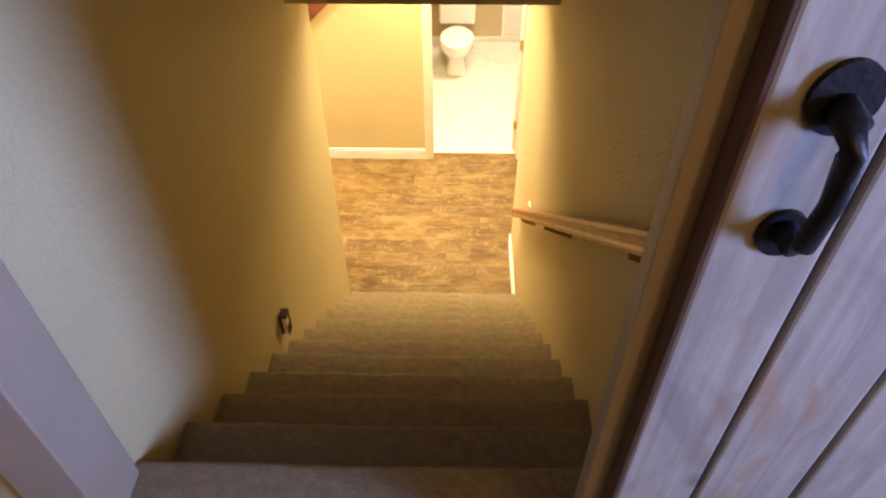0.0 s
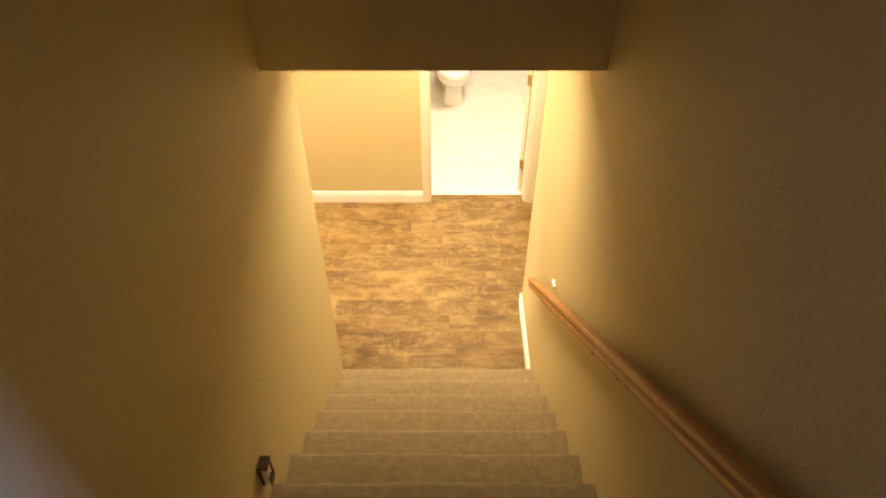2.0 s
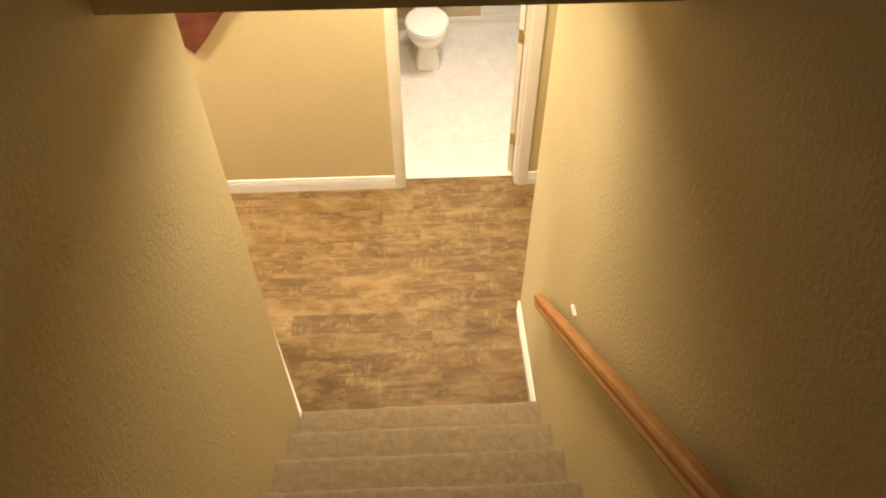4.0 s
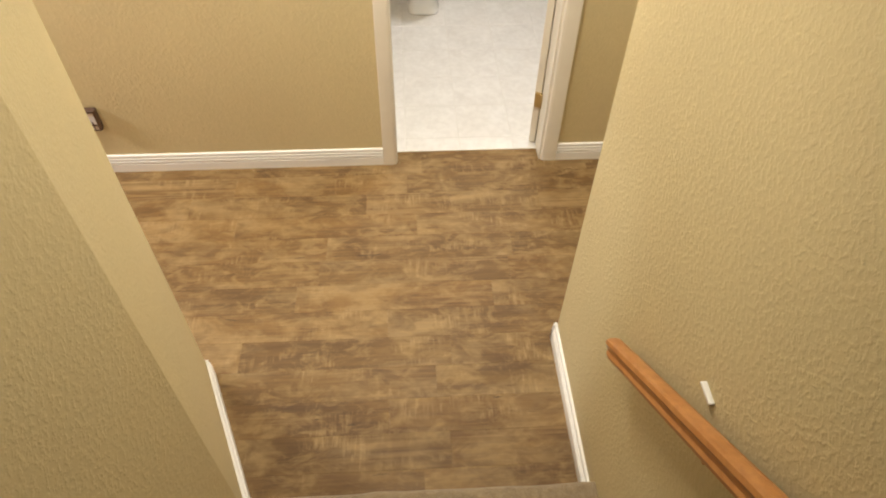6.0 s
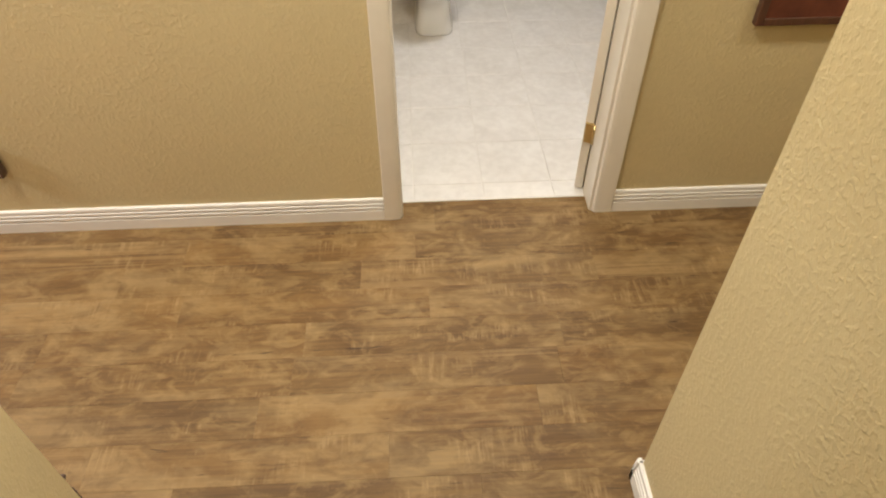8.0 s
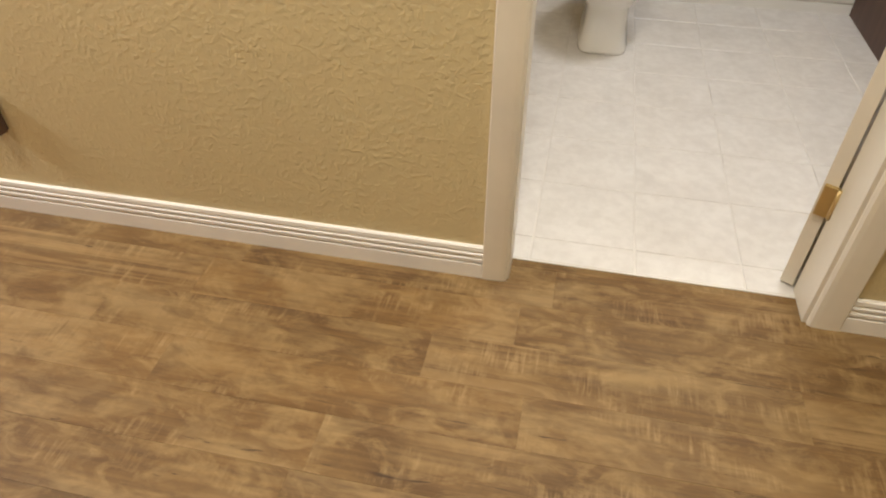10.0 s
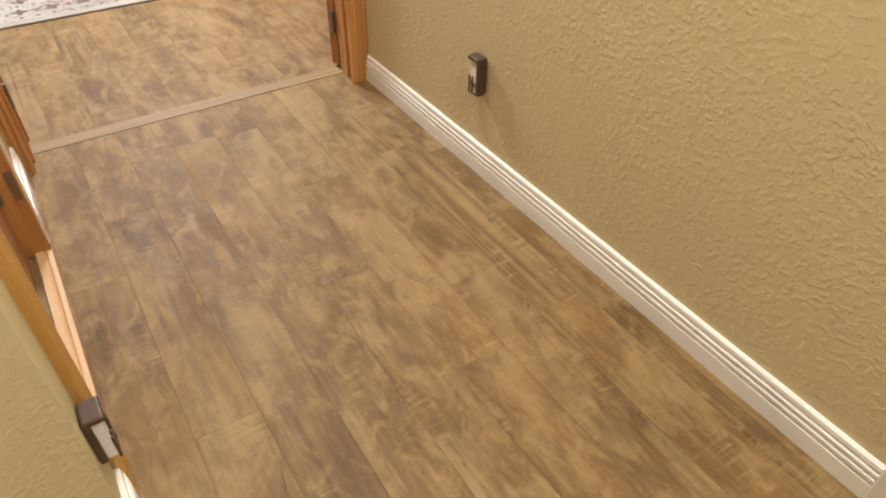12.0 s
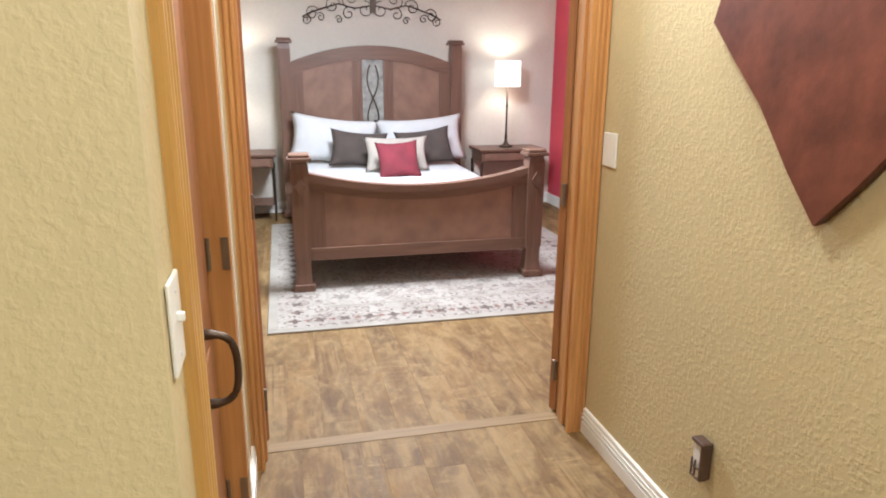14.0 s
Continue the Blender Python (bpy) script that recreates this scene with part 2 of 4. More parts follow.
M_BED = wood("walnut_stained_bed", (0.115, 0.060, 0.038), (0.20, 0.110, 0.072), 0.42)
M_BED_H = wood("walnut_bed_rail", (0.115, 0.060, 0.038), (0.20, 0.110, 0.072), 0.42, axis=1)
M_BED_L = plain("bed_leather_panel", (0.235, 0.132, 0.088), 0.5, vary=0.18, scale=7, relief=0.15, relief_scale=80)
M_STONE = plain("grey_stone_inlay", (0.30, 0.29, 0.26), 0.6, vary=0.4, scale=14)
M_IRON = plain("black_iron", (0.018, 0.016, 0.018), 0.42, 0.6, relief=0.25, relief_scale=120)
M_BRONZE = plain("dark_bronze", (0.085, 0.06, 0.042), 0.42, 0.75, vary=0.3)
M_STEEL = plain("aged_steel", (0.26, 0.22, 0.17), 0.4, 0.85)
M_BRASS = plain("brass", (0.62, 0.47, 0.22), 0.35, 0.85)
M_PLASTIC = plain("white_plastic", (0.78, 0.76, 0.70), 0.35, vary=0.02)
M_BROWN = plain("brown_plastic", (0.075, 0.042, 0.028), 0.4, vary=0.15)
M_LENS = plain("frosted_lens", (0.72, 0.70, 0.68), 0.3, vary=0.03)
M_PORC = plain("white_porcelain", (0.84, 0.82, 0.78), 0.12, vary=0.02)
M_LINEN = plain("white_linen", (0.57, 0.565, 0.555), 0.9, vary=0.05, relief=0.3, relief_scale=30)
M_CHAR = plain("charcoal_cloth", (0.062, 0.046, 0.038), 0.9, vary=0.2, relief=0.5, relief_scale=200)
M_GREIGE = plain("greige_cloth", (0.36, 0.32, 0.27), 0.9, vary=0.1, relief=0.5, relief_scale=200)
M_REDCLOTH = plain("red_cloth", (0.15, 0.017, 0.026), 0.85, vary=0.25, relief=0.6, relief_scale=90)
M_RUG = rug_mat("floral_rug")
M_MOTIF = plain("brown_wool", (0.115, 0.085, 0.070), 0.95, vary=0.3, scale=30)
M_RUST = plain("rust_wool", (0.19, 0.105, 0.085), 0.95, vary=0.3, scale=30)
M_TAUPE = plain("taupe_wool", (0.21, 0.18, 0.155), 0.95, vary=0.35, scale=26)
M_RUGEDGE = plain("rug_binding", (0.30, 0.27, 0.225), 0.95)
M_HEART = plain("rust_metal", (0.165, 0.052, 0.030), 0.45, 0.25, vary=0.45, scale=7, relief=0.25, relief_scale=40)
M_HEARTEDGE = plain("rust_metal_edge", (0.09, 0.026, 0.015), 0.5, 0.3)
M_DARKWOOD = wood("dark_frame_wood", (0.05, 0.02, 0.01), (0.12, 0.05, 0.028), 0.45)
M_SHADE = glow("lit_lamp_shade", (1.0, 0.93, 0.80), 2.2)

# ---- mesh helpers ----


def mesh_ob(name, bm, mat, parent=None, label="", smooth=False):
    me = bpy.data.meshes.new(name)
    bmesh.ops.recalc_face_normals(bm, faces=bm.faces[:])
    bm.to_mesh(me)
    bm.free()
    me.materials.append(mat)
    if smooth:
        me.polygons.foreach_set("use_smooth", [True] * len(me.polygons))
    ob = new(name, me)
    if parent is not None:
        ob.parent = parent
    if label:
        ob["label"] = label
    return ob


def part(name, bm, mat, parent, label="", smooth=False):
    return mesh_ob(name, bm, mat, parent, label, smooth)


def box(x0, x1, y0, y1, z0, z1, bevel=0.0, seg=2, bm=None):
    own = bmesh.new()
    r = bmesh.ops.create_cube(own, size=1)
    for v in r["verts"]:
        v.co = Vector((x0 + (v.co.x + .5) * (x1 - x0), y0 + (v.co.y + .5) * (y1 - y0), z0 + (v.co.z + .5) * (z1 - z0)))
    if bevel > 0:
        bmesh.ops.bevel(own, geom=own.edges[:], offset=bevel, segments=seg, affect='EDGES', profile=0.5)
    if bm is None:
        return own
    me = bpy.data.meshes.new("tmp")
    own.to_mesh(me)
    own.free()
    bm.from_mesh(me)
    bpy.data.meshes.remove(me)
    return bm


def prism(pts, axis, a, b):
    """Extrude a closed outline along an axis. pts are given in the two other axes' order."""
    bm = bmesh.new()
    def at(p, t):
        q = list(p)
        q.insert("xyz".index(axis), t)
        return q
    lo = [bm.verts.new(at(p, a)) for p in pts]
    hi = [bm.verts.new(at(p, b)) for p in pts]
    bm.faces.new(lo)
    bm.faces.new(hi[::-1])
    n = len(pts)
    for i in range(n):
        bm.faces.new((lo[i], hi[i], hi[(i + 1) % n], lo[(i + 1) % n]))
    return bm


def tube(points, radius, sides=10, bm=None, radii=None):
    bm = bm or bmesh.new()
    pts = [Vector(p) for p in points]
    rings = []
    for i, p in enumerate(pts):
        d = (pts[min(i + 1, len(pts) - 1)] - pts[max(i - 1, 0)]).normalized()
        ref = Vector((0, 0, 1)) if abs(d.z) < 0.9 else Vector((1, 0, 0))
        u = d.cross(ref).normalized()
        w = d.cross(u)
        r = radii[i] if radii else radius
        rings.append([bm.verts.new(p + r * (u * math.cos(2 * math.pi * k / sides) + w * math.sin(2 * math.pi * k / sides))) for k in range(sides)])
    for a, b in zip(rings, rings[1:]):
        for k in range(sides):
            bm.faces.new((a[k], a[(k + 1) % sides], b[(k + 1) % sides], b[k]))
    bm.faces.new(rings[0])
    bm.faces.new(rings[-1][::-1])
    return bm


def lathe(profile, at, sides=32, sx=1.0, sy=1.0, bm=None):
    """Turn (radius, z) pairs about the upright axis through at."""
    bm = bm or bmesh.new()
    rings = []
    for r, z in profile:
        rings.append([bm.verts.new((at[0] + sx * r * math.cos(2 * math.pi * k / sides), at[1] + sy * r * math.sin(2 * math.pi * k / sides), at[2] + z)) for k in range(sides)])
    for a, b in zip(rings, rings[1:]):
        for k in range(sides):
            bm.faces.new((a[k], a[(k + 1) % sides], b[(k + 1) % sides], b[k]))
    bm.faces.new(rings[0])
    bm.faces.new(rings[-1][::-1])
    return bm


def empty(name, at=(0, 0, 0)):
    o = new(name)
    o.location = at
    return o


def thing(name, label, category, at=(0, 0, 0), group="", kind=""):
    return tagged(empty(name, at), label, category, group, kind)


def structure(name, bm, mat, label):
    return tagged(mesh_ob(name, bm, mat), label, name.split("_")[0], kind="structure")


# ---- plan ----
W = -1.217          # stair's other wall
RUN, RISE, STEPS = 0.2295, 0.194, 12
TOP = RISE * STEPS
YF = 1.93           # far wall of the hall
YN = 0.614          # near wall of the hall
CEIL = 2.57
XB = -3.0           # hall side of the bedroom wall
UP = 4.75           # ceiling of the stairwell and upper room
YT = -2.31          # top door wall, stair side
YT2 = -2.53         # top door wall, upper room side

# ---- walls ----
structure("wall_stair_east", prism([(0, YT2), (0.16, YT2), (0.16, 0.725), (0, 0.725)], 'z', -0.05, UP), M_WALL, "tan textured wall beside the carpeted stairs")
structure("wall_stair_west", box(W - 0.14, W, YT2, -0.453, -0.05, UP), M_WALL, "tan textured wall beside the carpeted stairs")
structure("wall_hall_corner", prism([(W, -0.453), (W, -0.03), (-1.475, YN), (-1.685, YN), (-1.685, YN - 0.14), (-1.56, YN - 0.14), (W - 0.14, -0.06), (W - 0.14, -0.453)], 'z', -0.05, CEIL - 0.002), M_WALL, "tan textured wall with an angled corner into the hall")
structure("wall_stair_header", box(W, 0, -0.457, -0.30, CEIL, 2.83), M_WALL, "tan header beam above the foot of the stairs")
structure("wall_stair_header_upper", box(W, 0, -0.453, -0.30, 2.8302, UP), M_WALL, "tan wall above the stair header")
structure("wall_hall_near_east", box(0.165, 1.9, 0.585, 0.725, -0.05, CEIL), M_WALL, "tan textured hall wall")
structure("wall_hall_end_east", box(1.9, 2.04, 0.57, 2.07, -0.05, CEIL), M_WALL, "tan textured wall closing the hall")
structure("wall_hall_near_west", box(-2.996, -2.553, YN - 0.16, YN - 0.022, -0.05, CEIL), M_WALL, "narrow tan wall between two wooden door casings")
bm = box(-2.55, -1.685, YN - 0.14, YN, 2.05, CEIL)
structure("wall_over_closet", bm, M_WALL, "tan wall above the closet door")
structure("wall_far_west", box(XB + 0.004, -0.692, YF, YF + 0.12, -0.05, CEIL), M_WALL, "tan knock-down textured hall wall beside the bathroom door")
structure("wall_far_east", box(0.129, 1.9, YF, YF + 0.12, -0.05, CEIL), M_WALL, "tan textured hall wall beyond the bathroom door")
structure("wall_far_over_door", box(-0.692, 0.129, YF, YF + 0.12, 2.05, CEIL), M_WALL, "tan wall above the bathroom door")
structure("wall_closet_back", box(-2.9, -1.7, -0.2, -0.1, -0.05, CEIL), M_WALL, "closet back wall")
# bathroom
structure("wall_bath_back", box(-1.6, 1.9, 4.25, 4.39, -0.05, CEIL), M_BATHWALL, "tan bathroom wall behind the toilet")
structure("wall_bath_west", box(-1.74, -1.6, 2.05, 4.39, -0.05, CEIL), M_BATHWALL, "tan bathroom side wall")
structure("wall_bath_east", box(1.9, 2.04, 2.075, 4.39, -0.05, CEIL), M_BATHWALL, "tan bathroom side wall")
# bedroom
DY0, DY1 = 0.632, 1.868
structure("wall_bedroom_door_south", box(XB - 0.14, XB, -2.6, DY0 - 0.02, -0.05, CEIL), M_BEDWALL, "cream bedroom wall beside the double doors")
structure("wall_bedroom_door_north", box(XB - 0.14, XB, DY1 + 0.02, 3.69, -0.05, CEIL), M_BEDWALL, "cream bedroom wall beside the double doors")
structure("wall_bedroom_over_door", box(XB - 0.14, XB, DY0 - 0.02, DY1 + 0.02, 2.06, CEIL), M_WALL, "tan wall above the double doors")
structure("wall_bedroom_head", box(-7.90, -7.76, -2.6, 3.83, -0.05, CEIL), M_BEDWALL, "cream bedroom wall behind the bed")
structure("wall_bedroom_red", box(-7.76, XB - 0.14, 3.69, 3.83, -0.05, CEIL), M_RED, "deep red accent wall in the bedroom")
structure("wall_bedroom_south", box(-7.76, XB - 0.14, -2.74, -2.6, -0.05, CEIL), M_BEDWALL, "cream bedroom side wall")
# upper room
structure("wall_upper_back", box(-2.64, 2.64, -6.64, -6.5, TOP - 0.05, UP), M_WALL, "tan textured wall of the upper room")
structure("wall_upper_west", box(-2.64, -2.5, -6.5, YT2, TOP - 0.05, UP), M_WALL, "tan textured wall of the upper room")
for nm, dims in (("lower", (2.5, 2.64, -6.5, -2.655, TOP - 0.05, 2.95)), ("upper", (2.5, 2.64, -6.5, -2.655, 4.25, UP)), ("south", (2.5, 2.64, -6.5, -5.0, 2.95, 4.25)), ("north", (2.5, 2.64, -4.1, -2.655, 2.95, 4.25))):
    structure("wall_upper_east_" + nm, box(*dims), M_WALL, "tan textured wall of the upper room round the window")
window = structure("window_1", box(2.53, 2.60, -5.0, -4.96, 2.95, 4.25), M_WHITE, "white framed window of the upper room")
for dims in ((2.53, 2.60, -4.14, -4.10, 2.95, 4.25), (2.53, 2.60, -4.96, -4.14, 2.95, 2.99), (2.53, 2.60, -4.96, -4.14, 4.21, 4.25), (2.55, 2.58, -4.96, -4.14, 3.59, 3.62)):
    part_frame = mesh_ob("window_frame", box(*dims), M_WHITE, window)
structure("wall_upper_front_west", box(-2.5, W - 0.145, -2.655, -2.53, TOP - 0.05, UP), M_WALL, "tan textured wall beside the stair door")
structure("wall_upper_front_east", box(0.165, 2.5, -2.655, -2.53, TOP - 0.05, UP), M_WALL, "tan textured wall beside the stair door")
# ceilings
structure("ceiling_hall", box(XB - 0.14, 2.04, -0.295, 2.05, CEIL, CEIL + 0.1), M_CEIL, "off-white hall ceiling")
structure("ceiling_bathroom", box(-1.74, 2.04, 2.055, 4.39, CEIL, CEIL + 0.1), M_CEIL, "off-white bathroom ceiling")
structure("ceiling_bedroom", box(-7.90, XB - 0.145, -2.74, 3.83, CEIL, CEIL + 0.1), M_CEIL, "off-white bedroom ceiling")
structure("ceiling_stairs", box(-2.64, 2.64, -6.64, -0.30, UP, UP + 0.1), M_CEIL, "off-white ceiling over the stairs")

# ---- floors below ----
structure("floor_hall", box(-7.76, 2.0, -2.6, 2.023, -0.06, -0.006), M_SUB, "underlay of rustic wood-look plank floor")
structure("floor_bedroom_north", box(-7.76, XB, 2.036, 3.69, -0.06, -0.006), M_SUB, "underlay of rustic wood-look plank floor")
floor_bath = structure("floor_bathroom", box(-1.6, 1.9, 2.024, 4.25, -0.06, -0.003), M_GROUT, "pale grout bed of the bathroom tiles")
structure("floor_upper", box(-2.5, 2.5, -6.5, -RUN * (STEPS - 1) - 0.045, TOP - 0.06, TOP), M_CARPET, "beige carpet of the upper landing")

# ---- stairs ----
stairs = thing("staircase", "straight flight of stairs covered in beige carpet", "stairs", (W / 2, -1.2, 0))
stairs["kind"] = "structure"


def step_mesh(k, deep):
    """One carpeted step with a rolled nosing, slightly uneven."""
    rnd = random.Random(k)
    prof = []
    r = 0.022
    y_back = -deep
    prof.append((y_back, 0.0))
    for i in range(1, 6):
        prof.append((y_back + (deep - r) * i / 6, 0.0))
    for i in range(7):
        a = math.pi / 2 - math.pi * i / 6
        prof.append((r * math.cos(a) - 0.0, -r + r * math.sin(a)))
    prof.append((-0.018, -2 * r - 0.004))
    for i in range(1, 4):
        prof.append((-0.022, -2 * r - 0.004 - (RISE - 2 * r) * i / 3))
    bm = bmesh.new()
    nx = 56
    rows = []
    for j in range(nx + 1):
        x = W + 0.002 + (abs(W) - 0.004) * j / nx
        row = []
        for y, z in prof:
            d = 0.0035 * noise.noise(Vector((x * 9, y * 14 + k * 7.3, z * 14)))
            sag = 0.004 * noise.noise(Vector((x * 2.2, k * 3.1, 0)))
            row.append(bm.verts.new((x, y - r + d + sag, z + d + sag)))
        rows.append(row)
    for a, b in zip(rows, rows[1:]):
        for i in range(len(prof) - 1):
            bm.faces.new((a[i], b[i], b[i + 1], a[i + 1]))
    return bm


for k in range(1, STEPS + 1):
    s = part("step", step_mesh(k, RUN + 0.04 if k < STEPS else 0.10), M_CARPET, stairs, smooth=True)
    s.location = Vector((0, -RUN * (k - 1) + 0.012, RISE * k)) - stairs.location

# ---- trim ----
BASE_PROFILE = [(0, 0.0000), (0.016, 0.0000), (0.016, 0.0497), (0.0060, 0.0522), (0.0060, 0.0565), (0.016, 0.0591), (0.016, 0.0684), (0.0055, 0.0711), (0.0055, 0.0753), (0.0145, 0.0778), (0.0145, 0.0856), (0.0060, 0.0882), (0.0060, 0.0915), (0.012, 0.0941), (0.011, 0.1061), (0.007, 0.1096), (0, 0.1096)]


def baseboard(p, q, out):
    """A grooved white baseboard from p to q; out is the side it stands proud to."""
    p, q, out = Vector((*p, 0)), Vector((*q, 0)), Vector((*out, 0)).normalized()
    bm = bmesh.new()
    a = [bm.verts.new(p + out * d + Vector((0, 0, z))) for d, z in BASE_PROFILE]
    b = [bm.verts.new(q + out * d + Vector((0, 0, z))) for d, z in BASE_PROFILE]
    bm.faces.new(a)
    bm.faces.new(b[::-1])
    n = len(a)
    for i in range(n):
        bm.faces.new((a[i], b[i], b[(i + 1) % n], a[(i + 1) % n]))
    return structure("baseboard", bm, M_WHITE, "white grooved wooden baseboard")


baseboard((XB + 0.006, YF), (-0.756, YF), (0, -1))
baseboard((0.203, YF), (1.9, YF), (0, -1))
baseboard((0, 0.03), (0, 0.741), (-1, 0))
baseboard((-0.016, 0.725), (1.9, 0.725), (0, 1))
baseboard((W, -0.03), (-1.479, YN + 0.008), (0.644, 0.258))
baseboard((-1.468, YN), (-1.584, YN), (0, 1))
baseboard((-2.556, YN - 0.022), (-2.985, YN - 0.022), (0, 1))
baseboard((-1.6, 4.25), (1.9, 4.25), (0, -1))
baseboard((-7.76, -2.6), (-7.76, 3.69), (1, 0))
baseboard((-7.744, 3.69), (-3.15, 3.69), (0, -1))

# bathroom door frame
bath_frame = thing("door_frame", "cream painted bathroom door casing and jambs", "door frame", (-0.3, YF, 0))
bath_frame["kind"] = "structure"


def child_box(name, mat, parent, dims, bevel=0.004, label=""):
    o = part(name, box(*dims, bevel), mat, parent, label)
    o.location = -Vector(parent.location) if parent.parent is None else -(parent.location + parent.parent.location)
    return o


JX0, JX1 = -0.673, 0.110
for outer, inner in ((JX0 - 0.082, JX0 - 0.012), (JX1 + 0.092, JX1 + 0.012)):
    u = (inner - outer) / 0.07
    pr = [(outer, YF), (outer, YF - 0.0165), (outer + 0.003 * u, YF - 0.0185), (outer + 0.030 * u, YF - 0.0183), (inner - 0.016 * u, YF - 0.0168), (inner - 0.005 * u, YF - 0.0145), (inner, YF - 0.009), (inner, YF)]
    o = part("casing", prism(pr, 'z', 0.0, 2.12), M_CREAM, bath_frame)
    o.location = -bath_frame.location
child_box("head_casing", M_CREAM, bath_frame, (JX0 - 0.082, JX1 + 0.092, YF - 0.0185, YF - 0.0005, 2.052, 2.122))
child_box("jamb", M_CREAM, bath_frame, (JX0 - 0.018, JX0 - 0.006, YF - 0.002, YF + 0.105, 0, 2.04), 0.002)
child_box("jamb", M_CREAM, bath_frame, (JX1, JX1 + 0.018, YF - 0.002, YF + 0.122, 0, 2.04), 0.002)
child_box("threshold", M_WHITE, bath_frame, (JX0, JX1, YF + 0.088, YF + 0.094, -0.004, 0.003), 0.001)

# bathroom door, opened inwards
bath_door = thing("door_bathroom", "white painted bathroom door standing open inwards", "door", (JX1 - 0.004, YF + 0.128, 0))
leaf = part("leaf", box(-0.036, 0.0, 0.0, 0.76, 0.012, 2.03, 0.002), M_CREAM, bath_door)
for z in (0.26, 1.06, 1.84):
    h = part("hinge", box(-0.030, 0.004, -0.012, 0.0, z, z + 0.09, 0.0015), M_BRASS, bath_door, "brass butt hinge")
    part("knuckle", tube([(0.008, -0.012, z), (0.008, -0.012, z + 0.09)], 0.006), M_BRASS, bath_door, smooth=True)
bath_door.rotation_euler[2] = radians(-28)

# ---- doorway at the head of the stairs ----
top_frame = thing("door_frame", "painted door frame at the head of the stairs", "door frame", (W / 2, YT2, TOP))
top_frame["kind"] = "structure"
child_box("jamb", M_JAMB, top_frame, (-0.222, 0.162, -2.793, -2.755, TOP - RISE, TOP + 2.05), 0.003, "taupe painted jamb")
child_box("jamb_return", M_WALL, top_frame, (0.0, 0.162, -2.754, -2.532, TOP - RISE, TOP + 2.05), 0.0005, "tan painted wall return")
child_box("jamb", M_WALL, top_frame, (W - 0.12, W - 0.001, -2.549, -2.531, TOP - RISE, TOP + 2.05), 0.002, "tan painted jamb")
child_box("casing", M_JAMB, top_frame, (W - 0.12, -1.196, -2.700, -2.550, TOP, TOP + 2.08), 0.004, "taupe painted casing")

plank_door = thing("barn_door", "whitewashed knotty pine sliding barn door, slid open", "door", (-0.188, -2.836, TOP))


def knotty_panel(x0, x1):
    return box(x0, x1, 0.0, 0.034, 0.012, 2.06, 0.005, 2)


part("stile", knotty_panel(0.0, 0.114), M_WASH, plank_door)
for x0 in (0.122, 0.270, 0.418, 0.566):
    part("plank", knotty_panel(x0, x0 + 0.140), M_WASH, plank_door)
# Dark strip added to draw the shaded gap between jamb and door.
part("edge_strip", box(-0.004, 0.004, 0.002, 0.040, 0.012, 2.06, 0.001), M_DARKWOOD, plank_door, "dark strip standing for the shaded gap beside the door")
part("backing", box(0.006, 0.70, 0.012, 0.040, 0.014, 2.05), M_DARKWOOD, plank_door)
hz0, hz1, hx = 1.071, 1.206, 0.062
pull = part("pull_handle", tube([(hx, 0.0, hz0), (hx, -0.026, hz0 + 0.001), (hx, -0.042, hz0 + 0.016), (hx, -0.050, (hz0 + hz1) / 2), (hx, -0.045, hz1 - 0.020), (hx, -0.030, hz1 - 0.003), (hx, 0.0, hz1)],
            0.011, 14, radii=[0.015, 0.013, 0.0108, 0.010, 0.012, 0.015, 0.016]), M_IRON, plank_door, "black wrought-iron pull handle", True)
for z, r in ((hz0 - 0.005, 0.024), (hz1 + 0.008, 0.030)):
    pts = [(r * math.cos(2 * math.pi * k / 24), 1.15 * r * math.sin(2 * math.pi * k / 24)) for k in range(24)]
    pl = part("plate", prism(pts, 'y', -0.007, 0.0), M_IRON, pull)
    pl.location = (hx, 0, z)

# ---- handrail ----
rail = thing("handrail", "oak stair handrail fixed to the wall", "handrail", (0, -1.1, 1.9))
ra, rb = Vector((-0.056, 0.135, 0.905)), Vector((-0.056, -2.56, 3.130))
d = (rb - ra).normalized()
up = Vector((1, 0, 0)).cross(d).normalized()
if up.z < 0:
    up = -up
prof = [(-0.019, -0.055), (0.019, -0.055), (0.021, -0.045), (0.016, -0.036), (0.018, -0.024), (0.023, -0.013), (0.019, -0.003), (0.009, 0.0), (-0.009, 0.0), (-0.019, -0.003), (-0.023, -0.013), (-0.018, -0.024), (-0.016, -0.036), (-0.021, -0.045)]
bm = bmesh.new()
ends = []
for p in (ra, ra + d * 0.015, rb - d * 0.01, rb):
    k = 0.94 if p in (ra, rb) else 1.0
    ends.append([bm.verts.new(p + Vector((1, 0, 0)) * u * k + up * w * k) for u, w in prof])
for a, b in zip(ends, ends[1:]):
    for i in range(len(prof)):
        bm.faces.new((a[i], b[i], b[(i + 1) % len(prof)], a[(i + 1) % len(prof)]))
bm.faces.new(ends[0])
bm.faces.new(ends[-1][::-1])
o = part("rail", bm, M_OAK, rail)
o.location = -rail.location
